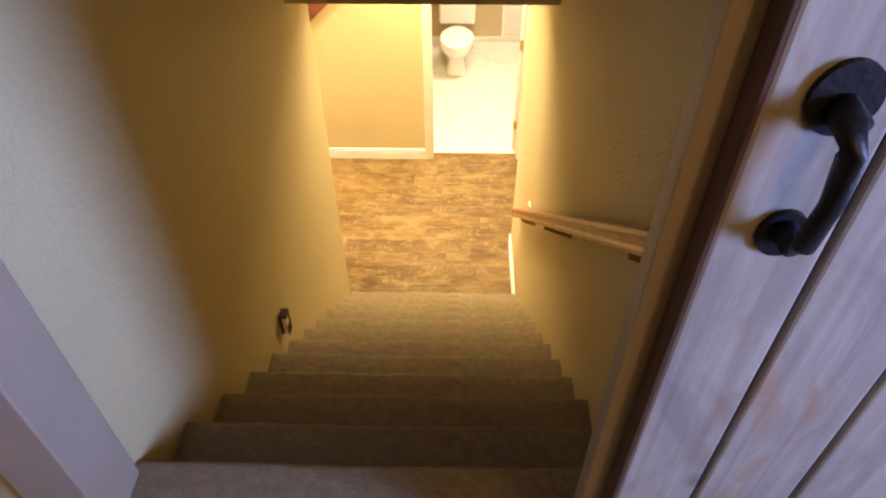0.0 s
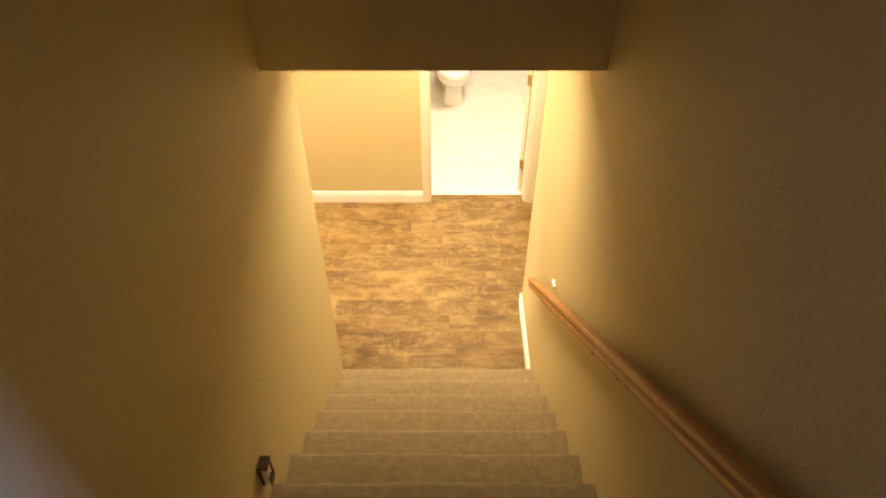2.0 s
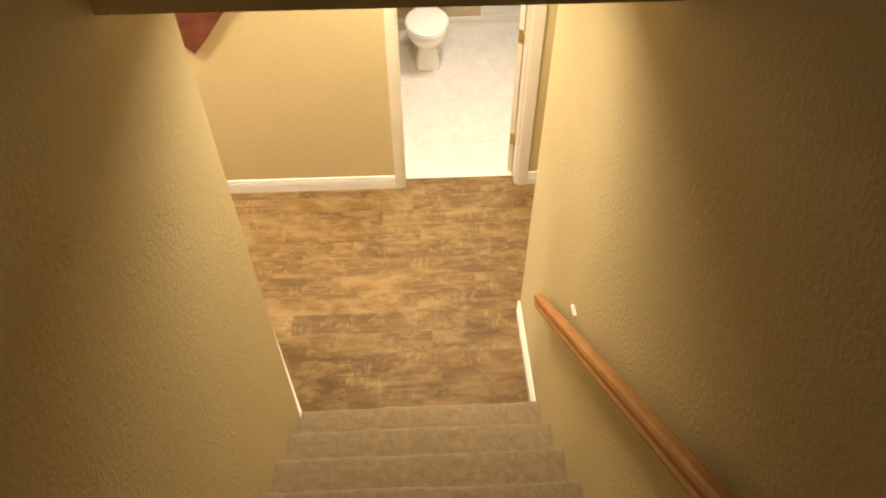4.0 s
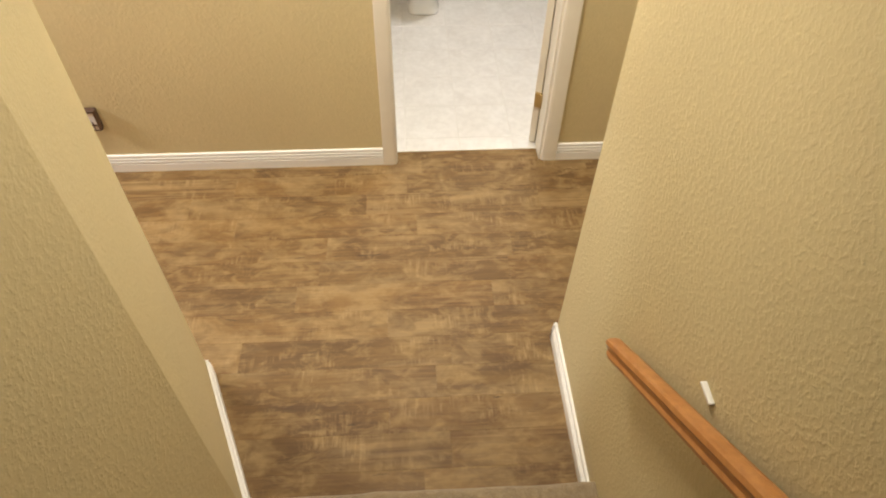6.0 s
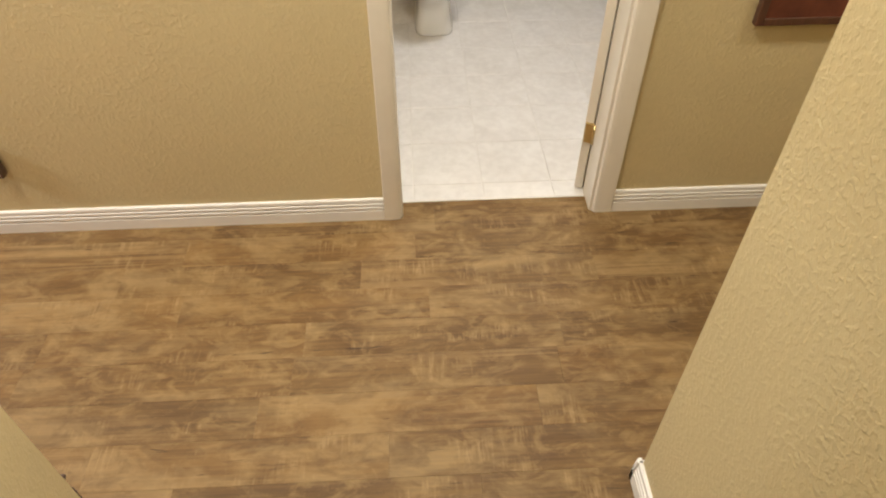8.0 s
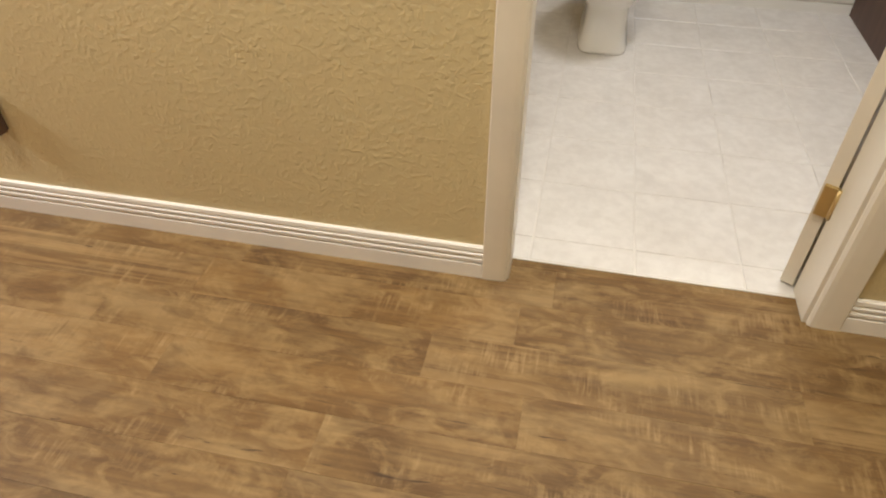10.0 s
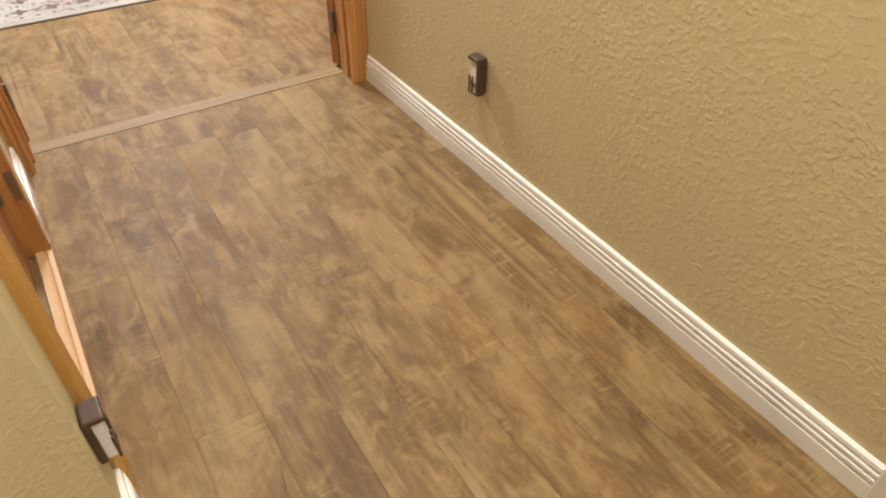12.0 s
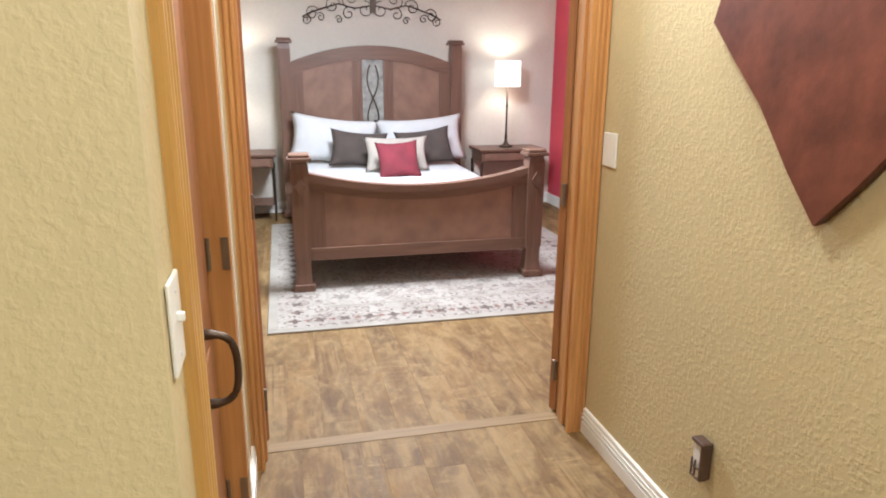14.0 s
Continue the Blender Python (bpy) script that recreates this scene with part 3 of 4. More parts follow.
for f in (0.174, 0.215, 0.47, 0.565, 0.878, 0.926):
    c = ra.lerp(rb, f) - up * 0.055
    pts = [(0.0, c.z - 0.042), (0.0, c.z - 0.004), (-0.066, c.z - 0.004), (-0.066, c.z - 0.012), (-0.03, c.z - 0.03)]
    bm = bmesh.new()
    va = [bm.verts.new((x, c.y - 0.010, z)) for x, z in pts]
    vb = [bm.verts.new((x, c.y + 0.010, z)) for x, z in pts]
    bm.faces.new(va)
    bm.faces.new(vb[::-1])
    for i in range(5):
        bm.faces.new((va[i], vb[i], vb[(i + 1) % 5], va[(i + 1) % 5]))
    o = part("bracket", bm, M_OAK, rail, "small wooden bracket")
    o.location = -rail.location
o = part("wall_plate", box(-0.014, 0.0, -0.255, -0.200, 1.236, 1.243, 0.002), M_PLASTIC, rail, "small white metal plate on the wall")
o.location = -rail.location

# ---- night lights ----


def night_light(at, turn):
    n = thing("night_light", "brown plug-in night light with a white barred window", "night light", at, "plug-in night lights")
    part("body", box(-0.026, 0.026, -0.014, 0.0, -0.058, 0.058, 0.004, 3), M_BROWN, n)
    part("hood", box(-0.028, 0.028, -0.040, -0.002, 0.050, 0.064, 0.005, 3), M_BROWN, n)
    part("side_frame", box(0.016, 0.027, -0.037, -0.010, -0.060, 0.052, 0.003, 2), M_BROWN, n)
    part("lens", box(-0.023, 0.017, -0.032, -0.012, -0.054, 0.050, 0.004, 3), M_LENS, n, "white frosted lens")
    for x in (-0.022, -0.006):
        part("bar", box(x, x + 0.0045, -0.0365, -0.032, -0.058, -0.002, 0.0008), M_BROWN, n)
    for z in (-0.028, -0.060):
        part("bar", box(-0.024, 0.018, -0.0368, -0.0322, z, z + 0.006, 0.0008), M_BROWN, n)
    n.rotation_euler[2] = turn
    return n


night_light((-2.195, YF - 0.001, 0.360), 0)
night_light((-1.533, YN + 0.001, 0.290), math.pi)
night_light((W + 0.001, -1.425, 1.545), math.pi / 2)

# ---- switches ----


def switch_plate(at, turn, label, toggles, half=0.037):
    s = thing("light_switch", label, "light switch", at)
    part("plate", box(-half, half, -0.006, 0.0, -0.062, 0.062, 0.003, 2), M_PLASTIC, s)
    for tx in toggles:
        part("toggle", box(tx - 0.005, tx + 0.005, -0.015, -0.004, 0.002, 0.014, 0.002), M_PLASTIC, s)
    for z in (-0.042, 0.042):
        part("screw", tube([(0, -0.0055, z), (0, -0.0072, z)], 0.0032, 10), M_LENS, s)
    s.rotation_euler[2] = turn
    return s


switch_plate((-2.925, YF - 0.001, 1.180), 0, "white blank wall plate on the tan wall by the bedroom door", (), 0.052)
switch_plate((-1.538, YN + 0.001, 1.147), math.pi, "white toggle light switch beside the closet door", (0.0,))

# ---- wall decorations ----
heart = thing("wall_heart", "large rust-coloured metal heart hung on the wall", "wall art", (-1.895, YF - 0.03, 1.131))


def heart_outline(k):
    pts = []
    for sgn in (1, -1):
        side = [(0.0, 0.0), (0.10, 0.105), (0.22, 0.25), (0.34, 0.36), (0.44, 0.455), (0.40, 0.56), (0.36, 0.635), (0.29, 0.69), (0.20, 0.71), (0.11, 0.69), (0.04, 0.64), (0.0, 0.58)]
        side = [(x * sgn * k, 0.35 + (z - 0.35) * k) for x, z in side]
        pts += side[:-1] if sgn == 1 else [side[-1]] + side[1:-1][::-1]
    return pts


hp = heart_outline(1.0)
part("plate", prism(hp, 'y', -0.006, 0.006), M_HEART, heart, "mottled rust-red face")
bm = bmesh.new()
lo = [bm.verts.new((x, 0.0065, z)) for x, z in hp]
hi = [bm.verts.new((x, 0.028, z)) for x, z in heart_outline(0.985)]
for i in range(len(hp)):
    bm.faces.new((lo[i], lo[(i + 1) % len(hp)], hi[(i + 1) % len(hp)], hi[i]))
part("rim", bm, M_HEARTEDGE, heart)

panel = thing("wall_panel", "dark reddish wooden panel hung on the wall", "wall art", (0.765, YF, 0.832))
part("board", box(-0.20, 0.20, -0.022, -0.002, 0.02, 0.72, 0.004), M_HEART, panel)
for dims in ((-0.225, -0.198, -0.03, 0.0, 0.0, 0.745), (0.198, 0.225, -0.03, 0.0, 0.0, 0.745), (-0.198, 0.198, -0.03, 0.0, 0.0, 0.026), (-0.198, 0.198, -0.03, 0.0, 0.719, 0.745)):
    part("frame", box(*dims, 0.003), M_DARKWOOD, panel)

# ---- closet door ----
closet = thing("closet_door", "stained pine closet door with a bronze pull, closed", "door", (-2.155, YN, 0))


def rel(bm, parent, name, mat, label="", smooth=False):
    o = part(name, bm, mat, parent, label, smooth)
    o.location = -Vector(parent.location)
    return o


rel(box(-2.503, -1.699, YN - 0.105, YN - 0.066, 0.016, 2.03, 0.003), closet, "leaf", M_PINE_D)
for z0, z1 in ((0.16, 0.76), (0.90, 1.88)):
    for x0, x1 in ((-2.40, -2.18), (-2.02, -1.80)):
        rel(box(x0, x1, YN - 0.068, YN - 0.060, z0, z1, 0.006), closet, "raised_panel", M_PINE_D)
rel(box(-2.126, -2.096, YN - 0.0665, YN - 0.058, 0.576, 1.088, 0.002), closet, "backplate", M_STEEL, "aged metal backplate")
cz0, cz1, cx = 0.738, 0.904, -2.11
cm = (cz0 + cz1) / 2
bow = [(cx, YN - 0.059 + 0.086 * math.sin(math.pi * k / 20) ** 0.45, cm - (cz1 - cz0) / 2 * math.copysign(abs(math.cos(math.pi * k / 20)) ** 0.75, math.cos(math.pi * k / 20))) for k in range(21)]
rel(tube(bow, 0.008, 12, radii=[0.014, 0.011] + [0.0085] * 17 + [0.011, 0.014]), closet, "pull", M_BRONZE, "dark bronze curved pull", True)
for z in (0.20, 0.933, 1.77):
    rel(tube([(-2.501, YN - 0.060, z), (-2.501, YN - 0.060, z + 0.09)], 0.006, 10), closet, "hinge", M_STEEL, "aged steel hinge")
    rel(box(-2.506, -2.5025, YN - 0.080, YN - 0.060, z, z + 0.09), closet, "hinge_leaf", M_STEEL)
    rel(box(-2.506, -2.5025, YN - 0.026, YN - 0.006, z, z + 0.09), closet, "hinge_leaf", M_STEEL)

closet_frame = thing("door_frame", "stained pine casing round the closet door", "door frame", (-2.155, YN, 0))
closet_frame["kind"] = "structure"


def fluted(a0, a1, face, out, horizontal_axis, z0, z1):
    """A casing with three flutes; a0..a1 along the wall, out = +1 or -1 the side it faces."""
    wdt = a1 - a0
    prof = [(0, 0), (0, 0.013), (0.06, 0.018), (0.20, 0.018), (0.25, 0.013), (0.33, 0.013), (0.38, 0.018), (0.46, 0.018), (0.51, 0.013), (0.59, 0.013), (0.64, 0.018), (0.72, 0.018), (0.77, 0.013), (0.83, 0.013), (0.88, 0.018), (0.95, 0.018), (1, 0.012), (1, 0)]
    if horizontal_axis == 'x':
        pts = [(a0 + u * wdt, face + out * t) for u, t in prof]
    else:
        pts = [(face + out * t, a0 + u * wdt) for u, t in prof]
    return prism(pts, 'z', z0, z1)


rel(fluted(-1.685, -1.585, YN, 1, 'x', 0, 2.12), closet_frame, "casing", M_PINE_Y)
rel(box(-2.545, -2.506, YN - 0.135, YN - 0.003, 0.0, 2.05, 0.004), closet_frame, "hinge_post", M_PINE)
rel(box(-2.551, -2.5455, YN - 0.14, YN + 0.001, 0.0, 2.05, 0.001), closet_frame, "corner_bead", M_WHITE, "white painted edge strip")
rel(box(-2.550, -1.585, YN, YN + 0.017, 2.035, 2.12, 0.003), closet_frame, "head_casing", M_PINE)
rel(prism([(YN - 0.045, 0.0), (YN - 0.002, 0.0), (YN - 0.002, 0.009), (YN - 0.014, 0.014), (YN - 0.020, 0.010), (YN - 0.026, 0.014), (YN - 0.045, 0.014)], 'x', -2.505, -1.698), closet_frame, "threshold", M_SILL, "pale grooved wooden threshold")
rel(box(-1.696, -1.687, YN - 0.14, YN - 0.002, 0, 2.04), closet_frame, "jamb", M_PINE)

# ---- bedroom double doors ----
bed_frame = thing("door_frame", "stained pine casing round the bedroom double doors", "door frame", (XB, (DY0 + DY1) / 2, 0))
bed_frame["kind"] = "structure"
rel(fluted(DY1 - 0.018, DY1 + 0.060, XB, 1, 'y', 0, 2.13), bed_frame, "casing", M_PINE)
rel(fluted(DY0 - 0.081, DY0 + 0.004, XB, 1, 'y', 0, 2.13), bed_frame, "casing", M_PINE)
rel(box(XB, XB + 0.017, DY0, DY1, 2.05, 2.13, 0.003), bed_frame, "head_casing", M_PINE)
rel(box(XB - 0.142, XB + 0.002, DY1, DY1 + 0.019, 0, 2.05, 0.002), bed_frame, "jamb", M_PINE)
rel(box(XB - 0.142, XB + 0.002, DY0 - 0.019, DY0, 0, 2.05, 0.002), bed_frame, "jamb", M_PINE)
rel(box(XB - 0.085, XB - 0.050, DY1 - 0.012, DY1, 0, 2.04, 0.002), bed_frame, "door_stop", M_PINE)
rel(box(XB - 0.085, XB - 0.050, DY0, DY0 + 0.012, 0, 2.04, 0.002), bed_frame, "door_stop", M_PINE)
for side, yh, sg in (("n", DY1, 1), ("s", DY0, -1)):
    dd = thing("bedroom_door", "stained pine bedroom door leaf swung open into the bedroom", "door", (XB - 0.150, yh - sg * 0.002, 0), "pair of bedroom doors")
    part("leaf", box(-0.55, 0.0, -0.036 if sg > 0 else 0.0, 0.0 if sg > 0 else 0.036, 0.015, 2.03, 0.003), M_PINE_D, dd)
    for z in (0.16, 0.93, 1.78):
        part("hinge", box(-0.002, 0.008, -0.020 if sg > 0 else 0.0, 0.0 if sg > 0 else 0.020, z, z + 0.09, 0.002), M_STEEL, dd, "aged steel hinge")
        part("knuckle", tube([(0.010, -0.006 * sg, z), (0.010, -0.006 * sg, z + 0.09)], 0.007, 10), M_STEEL, dd)
    dd.rotation_euler[2] = radians(-62 * sg)

# ---- toilet ----
toilet = thing("toilet", "white porcelain two-piece toilet on the tiled floor", "toilet", (-0.475, 3.585, 0))


def blend_rings(rings, sides=36):
    """Skin a stack of rounded outlines: (z, centre y, half width, half depth front, half depth back, squareness)."""
    bm = bmesh.new()
    made = []
    for z, cy, hw, f, bk, *square in rings:
        ring = []
        p = square[0] if square else 1.0
        for k in range(sides):
            a = 2 * math.pi * k / sides
            x, y = (math.copysign(abs(q) ** p, q) for q in (math.cos(a), math.sin(a)))
            ring.append(bm.verts.new((hw * x, cy + (y * bk if y > 0 else y * f), z)))
        made.append(ring)
    for a, b in zip(made, made[1:]):
        for k in range(sides):
            bm.faces.new((a[k], a[(k + 1) % sides], b[(k + 1) % sides], b[k]))
    bm.faces.new(made[0])
    bm.faces.new(made[-1][::-1])
    return bm


part("pedestal", blend_rings([(0.0, 0.10, 0.112, 0.195, 0.40, 0.45), (0.014, 0.10, 0.113, 0.197, 0.40, 0.45), (0.022, 0.10, 0.106, 0.19, 0.39, 0.45), (0.11, 0.10, 0.096, 0.180, 0.38, 0.5), (0.20, 0.09, 0.098, 0.190, 0.36, 0.65), (0.26, 0.05, 0.140, 0.235, 0.36, 0.9), (0.32, 0.02, 0.178, 0.265, 0.36), (0.37, 0.02, 0.186, 0.275, 0.36), (0.385, 0.02, 0.180, 0.27, 0.36)]), M_PORC, toilet, smooth=True)
part("seat", blend_rings([(0.386, 0.025, 0.180, 0.285, 0.24), (0.392, 0.025, 0.190, 0.295, 0.245), (0.402, 0.025, 0.190, 0.295, 0.245), (0.406, 0.025, 0.184, 0.288, 0.24)]), M_PORC, toilet, smooth=True)
part("lid", blend_rings([(0.408, 0.025, 0.180, 0.285, 0.235), (0.413, 0.025, 0.188, 0.293, 0.24), (0.424, 0.025, 0.186, 0.290, 0.24), (0.430, 0.025, 0.165, 0.265, 0.225)]), M_PORC, toilet, smooth=True)
part("tank", box(-0.205, 0.205, 0.38, 0.605, 0.385, 0.735, 0.03, 4), M_PORC, toilet, smooth=True)
part("tank_lid", box(-0.218, 0.218, 0.37, 0.612, 0.737, 0.772, 0.012, 3), M_PORC, toilet)
part("flush_lever", tube([(-0.15, 0.380, 0.68), (-0.15, 0.358, 0.68), (-0.08, 0.352, 0.672)], 0.007, 8), M_STEEL, toilet, "chrome flush lever")

# ---- bathroom vent and vanity ----
vent = thing("wall_vent", "white louvred return-air vent above the baseboard", "vent", (0.265, 4.25, 0.112))
part("backing", box(-0.20, 0.20, -0.008, -0.001, 0.01, 0.40), M_LENS, vent)
for dims in ((-0.215, -0.185, -0.016, -0.001, 0.0, 0.41), (0.185, 0.215, -0.016, -0.001, 0.0, 0.41), (-0.185, 0.185, -0.016, -0.001, 0.0, 0.028), (-0.185, 0.185, -0.016, -0.001, 0.382, 0.41)):
    part("frame", box(*dims, 0.003), M_PLASTIC, vent)
for i in range(22):
    z = 0.034 + i * 0.0156
    bm = bmesh.new()
    vs = [bm.verts.new(p) for p in ((-0.186, -0.009, z + 0.011), (0.186, -0.009, z + 0.011), (0.186, -0.017, z), (-0.186, -0.017, z), (-0.186, -0.0105, z + 0.0105), (0.186, -0.0105, z + 0.0105))]
    bm.faces.new(vs[:4])
    bm.faces.new((vs[3], vs[2], vs[5], vs[4]))
    part("slat", bm, M_PLASTIC, vent)
vanity = thing("vanity", "reddish-brown wooden bathroom vanity cabinet", "vanity", (1.1, 3.95, 0))
part("cabinet", box(-0.36, 0.60, -0.30, 0.28, 0.0, 0.80, 0.004), M_DARKWOOD, vanity)
part("countertop", box(-0.375, 0.615, -0.32, 0.285, 0.802, 0.835, 0.006), M_PORC, vanity)
part("door", box(-0.32, 0.12, -0.318, -0.302, 0.10, 0.76, 0.004), M_PINE_D, vanity)

# ---- bed ----
BC = 1.67
bed = thing("bed", "dark walnut panel bed made up with white linen", "bed", (-6.3, BC, 0))


def post(name, x, y, w, h, cap):
    """A square bed post with a foot block, tapered shaft, moulded cap and diamond boss."""
    bm = bmesh.new()
    box(x - w * 0.62, x + w * 0.62, y - w * 0.62, y + w * 0.62, 0.011, 0.06, 0.006, 2, bm)
    prof = [(0.50, 0.06), (0.43, 0.12), (0.43, 0.22), (0.5, 0.25), (0.5, h - 0.10), (0.44, h - 0.05), (0.46, h - 0.045)]
    rings = []
    for r, z in prof:
        rings.append([bm.verts.new((x + sx * r * w, y + sy * r * w, z)) for sx, sy in ((-1, -1), (1, -1), (1, 1), (-1, 1))])
    for a, b in zip(rings, rings[1:]):
        for k in range(4):
            bm.faces.new((a[k], a[(k + 1) % 4], b[(k + 1) % 4], b[k]))
    box(x - w * 0.68, x + w * 0.68, y - w * 0.68, y + w * 0.68, h - 0.046, h - 0.022, 0.005, 2, bm)
    box(x - w * 0.58, x + w * 0.58, y - w * 0.58, y + w * 0.58, h - 0.022, h, 0.008, 2, bm)
    return rel(bm, bed, name, M_BED)


FX, HX = -5.10, -7.50
HALF = 0.81
for sg in (-1, 1):
    p = post("foot_post", FX, BC + sg * HALF, 0.115, 0.93, True)
    bm = prism([(0, -0.055), (0.038, 0), (0, 0.055), (-0.038, 0)], 'x', 0.0, 0.014)
    o = part("boss", bm, M_BED, p, "carved diamond boss")
    o.location = (FX + 0.058, BC + sg * HALF, 0.72)
    post("head_post", HX, BC + sg * 0.845, 0.115, 1.74, True)


def curved_board(x0, x1, y0, y1, top, bottom, n=24):
    """A board whose upper and lower edges follow two curves of y."""
    bm = bmesh.new()
    rows = []
    for i in range(n + 1):
        y = y0 + (y1 - y0) * i / n
        rows.append([bm.verts.new(p) for p in ((x0, y, bottom(y)), (x1, y, bottom(y)), (x1, y, top(y)), (x0, y, top(y)))])
    for a, b in zip(rows, rows[1:]):
        for k in range(4):
            bm.faces.new((a[k], a[(k + 1) % 4], b[(k + 1) % 4], b[k]))
    bm.faces.new(rows[0])
    bm.faces.new(rows[-1][::-1])
    return bm


def sag(y):
    return 0.705 + 0.115 * ((y - BC) / HALF) ** 2


ya, yb = BC - HALF + 0.056, BC + HALF - 0.056
rel(curved_board(FX - 0.04, FX + 0.04, ya, yb, sag, lambda y: sag(y) - 0.05), bed, "foot_top_rail", M_BED_H)
rel(curved_board(FX - 0.026, FX + 0.026, ya, yb, lambda y: sag(y) - 0.051, lambda y: sag(y) - 0.10), bed, "foot_upper_rail", M_BED_H)
rel(box(FX - 0.03, FX + 0.03, ya, yb, 0.215, 0.30, 0.004), bed, "foot_bottom_rail", M_BED_H)
for y0, y1 in ((ya, ya + 0.10), (yb - 0.10, yb)):
    rel(curved_board(FX - 0.026, FX + 0.026, y0, y1, lambda y: sag(y) - 0.101, lambda y: 0.301, 6), bed, "foot_stile", M_BED)
rel(curved_board(FX - 0.012, FX + 0.012, ya + 0.10, yb - 0.10, lambda y: sag(y) - 0.10, lambda y: 0.30), bed, "foot_panel", M_BED_L, "lighter brown panel")


def arch(y):
    return 1.68 - 0.16 * ((y - BC) / 0.79) ** 2


ha, hb = BC - 0.788, BC + 0.788
rel(curved_board(HX - 0.03, HX + 0.03, ha, hb, arch, lambda y: arch(y) - 0.13), bed, "head_top_rail", M_BED_H)
rel(box(HX - 0.03, HX + 0.03, ha, hb, 0.30, 0.44, 0.004), bed, "head_bottom_rail", M_BED_H)
for y0, y1 in ((ha, ha + 0.11), (BC - 0.205, BC - 0.105), (BC + 0.105, BC + 0.205), (hb - 0.11, hb)):
    rel(curved_board(HX - 0.025, HX + 0.028, y0, y1, lambda y: arch(y) - 0.131, lambda y: 0.441, 6), bed, "head_stile", M_BED)
for y0, y1 in ((ha + 0.11, BC - 0.205), (BC + 0.205, hb - 0.11)):
    rel(curved_board(HX - 0.012, HX + 0.014, y0, y1, lambda y: arch(y) - 0.13, lambda y: 0.44, 10), bed, "head_panel", M_BED_L, "lighter brown panel")
inlay = rel(curved_board(HX - 0.012, HX + 0.010, BC - 0.105, BC + 0.105, lambda y: arch(y) - 0.13, lambda y: 0.44, 8), bed, "inlay", M_STONE, "mottled grey stone inlay")


def spiral(cy, cz, r, turns, start, sgn, x, n=34):
    pts = []
    for i in range(n):
        f = i / (n - 1)
        a = start + sgn * f * turns * 2 * math.pi
        q = r * (1 - 0.82 * f)
        pts.append((x, cy + q * math.cos(a), cz + q * math.sin(a)))
    return pts


bm = bmesh.new()
tube([(HX + 0.020, BC + 0.055 * math.sin(i / 5), 0.80 + i * 0.024) for i in range(30)], 0.007, 6, bm)
tube([(HX + 0.022, BC - 0.055 * math.sin(i / 5), 0.80 + i * 0.024) for i in range(30)], 0.007, 6, bm)
rel(bm, bed, "inlay_scroll", M_BRONZE, "thin iron scroll")
for sg in (-1, 1):
    rel(box(HX + 0.03, FX - 0.04, BC + sg * 0.79 - 0.02, BC + sg * 0.79 + 0.02, 0.24, 0.40, 0.004), bed, "side_rail", M_BED)


def soft_box(x0, x1, y0, y1, z0, z1, bev):
    bm = box(x0, x1, y0, y1, z0, z1, bev, 5)
    return bm


mattress = tagged(mesh_ob("mattress", soft_box(HX + 0.04, FX - 0.05, BC - 0.765, BC + 0.765, 0.40, 0.585, 0.07), M_LINEN, smooth=True), "white linen-covered mattress on the walnut bed", "mattress")


def cushion(name, cx, cy, cz, wdt, hgt, thick, lean, mat, label, turn=0.0, seed=1):
    """A plump cushion: two swelling sheets with pinched corners, leaning back."""
    n = 16
    bm = bmesh.new()
    grids = []
    for sg in (1, -1):
        g = []
        for i in range(n + 1):
            row = []
            for j in range(n + 1):
                u, v = 2 * i / n - 1, 2 * j / n - 1
                swell = max(0.0, (1 - u * u) * (1 - v * v)) ** 0.42
                pinch = 1 - 0.11 * (1 - v * v) * abs(u) ** 3
                pinch2 = 1 - 0.15 * (1 - u * u) * abs(v) ** 3
                wr = 0.010 * noise.noise(Vector((u * 2.5 + seed, v * 2.5, sg)))
                row.append(bm.verts.new((sg * swell * thick / 2 + wr * (swell > 0), u * wdt / 2 * pinch, v * hgt / 2 * pinch2)))
            g.append(row)
        grids.append(g)
        for i in range(n):
            for j in range(n):
                f = (g[i][j], g[i + 1][j], g[i + 1][j + 1], g[i][j + 1])
                bm.faces.new(f)
    bmesh.ops.remove_doubles(bm, verts=bm.verts[:], dist=0.0006)
    o = tagged(mesh_ob(name, bm, mat, smooth=True), label, "pillow")
    o.matrix_world = pose(cx, cy, cz, turn, -lean, 0)
    return o


cushion("pillow", -7.20, 1.255, 0.795, 0.86, 0.48, 0.19, 20, M_LINEN, "large white pillow propped against the headboard", -7, 1)
cushion("pillow", -7.18, 2.095, 0.79, 0.88, 0.47, 0.19, 20, M_LINEN, "large white pillow propped against the headboard", 4, 5)
cushion("cushion", -6.86, 1.445, 0.745, 0.53, 0.36, 0.14, 24, M_CHAR, "charcoal cushion leaning on the white pillows", -6, 2)
cushion("cushion", -6.86, 2.065, 0.755, 0.54, 0.36, 0.14, 24, M_CHAR, "charcoal cushion leaning on the white pillows", 7, 3)
cushion("cushion", -6.55, 1.745, 0.735, 0.58, 0.33, 0.13, 26, M_GREIGE, "greige cushion in front of the charcoal ones", 0, 4)
cushion("cushion", -6.28, 1.715, 0.715, 0.37, 0.35, 0.12, 28, M_REDCLOTH, "small deep red cushion at the front of the bed", 3, 6)

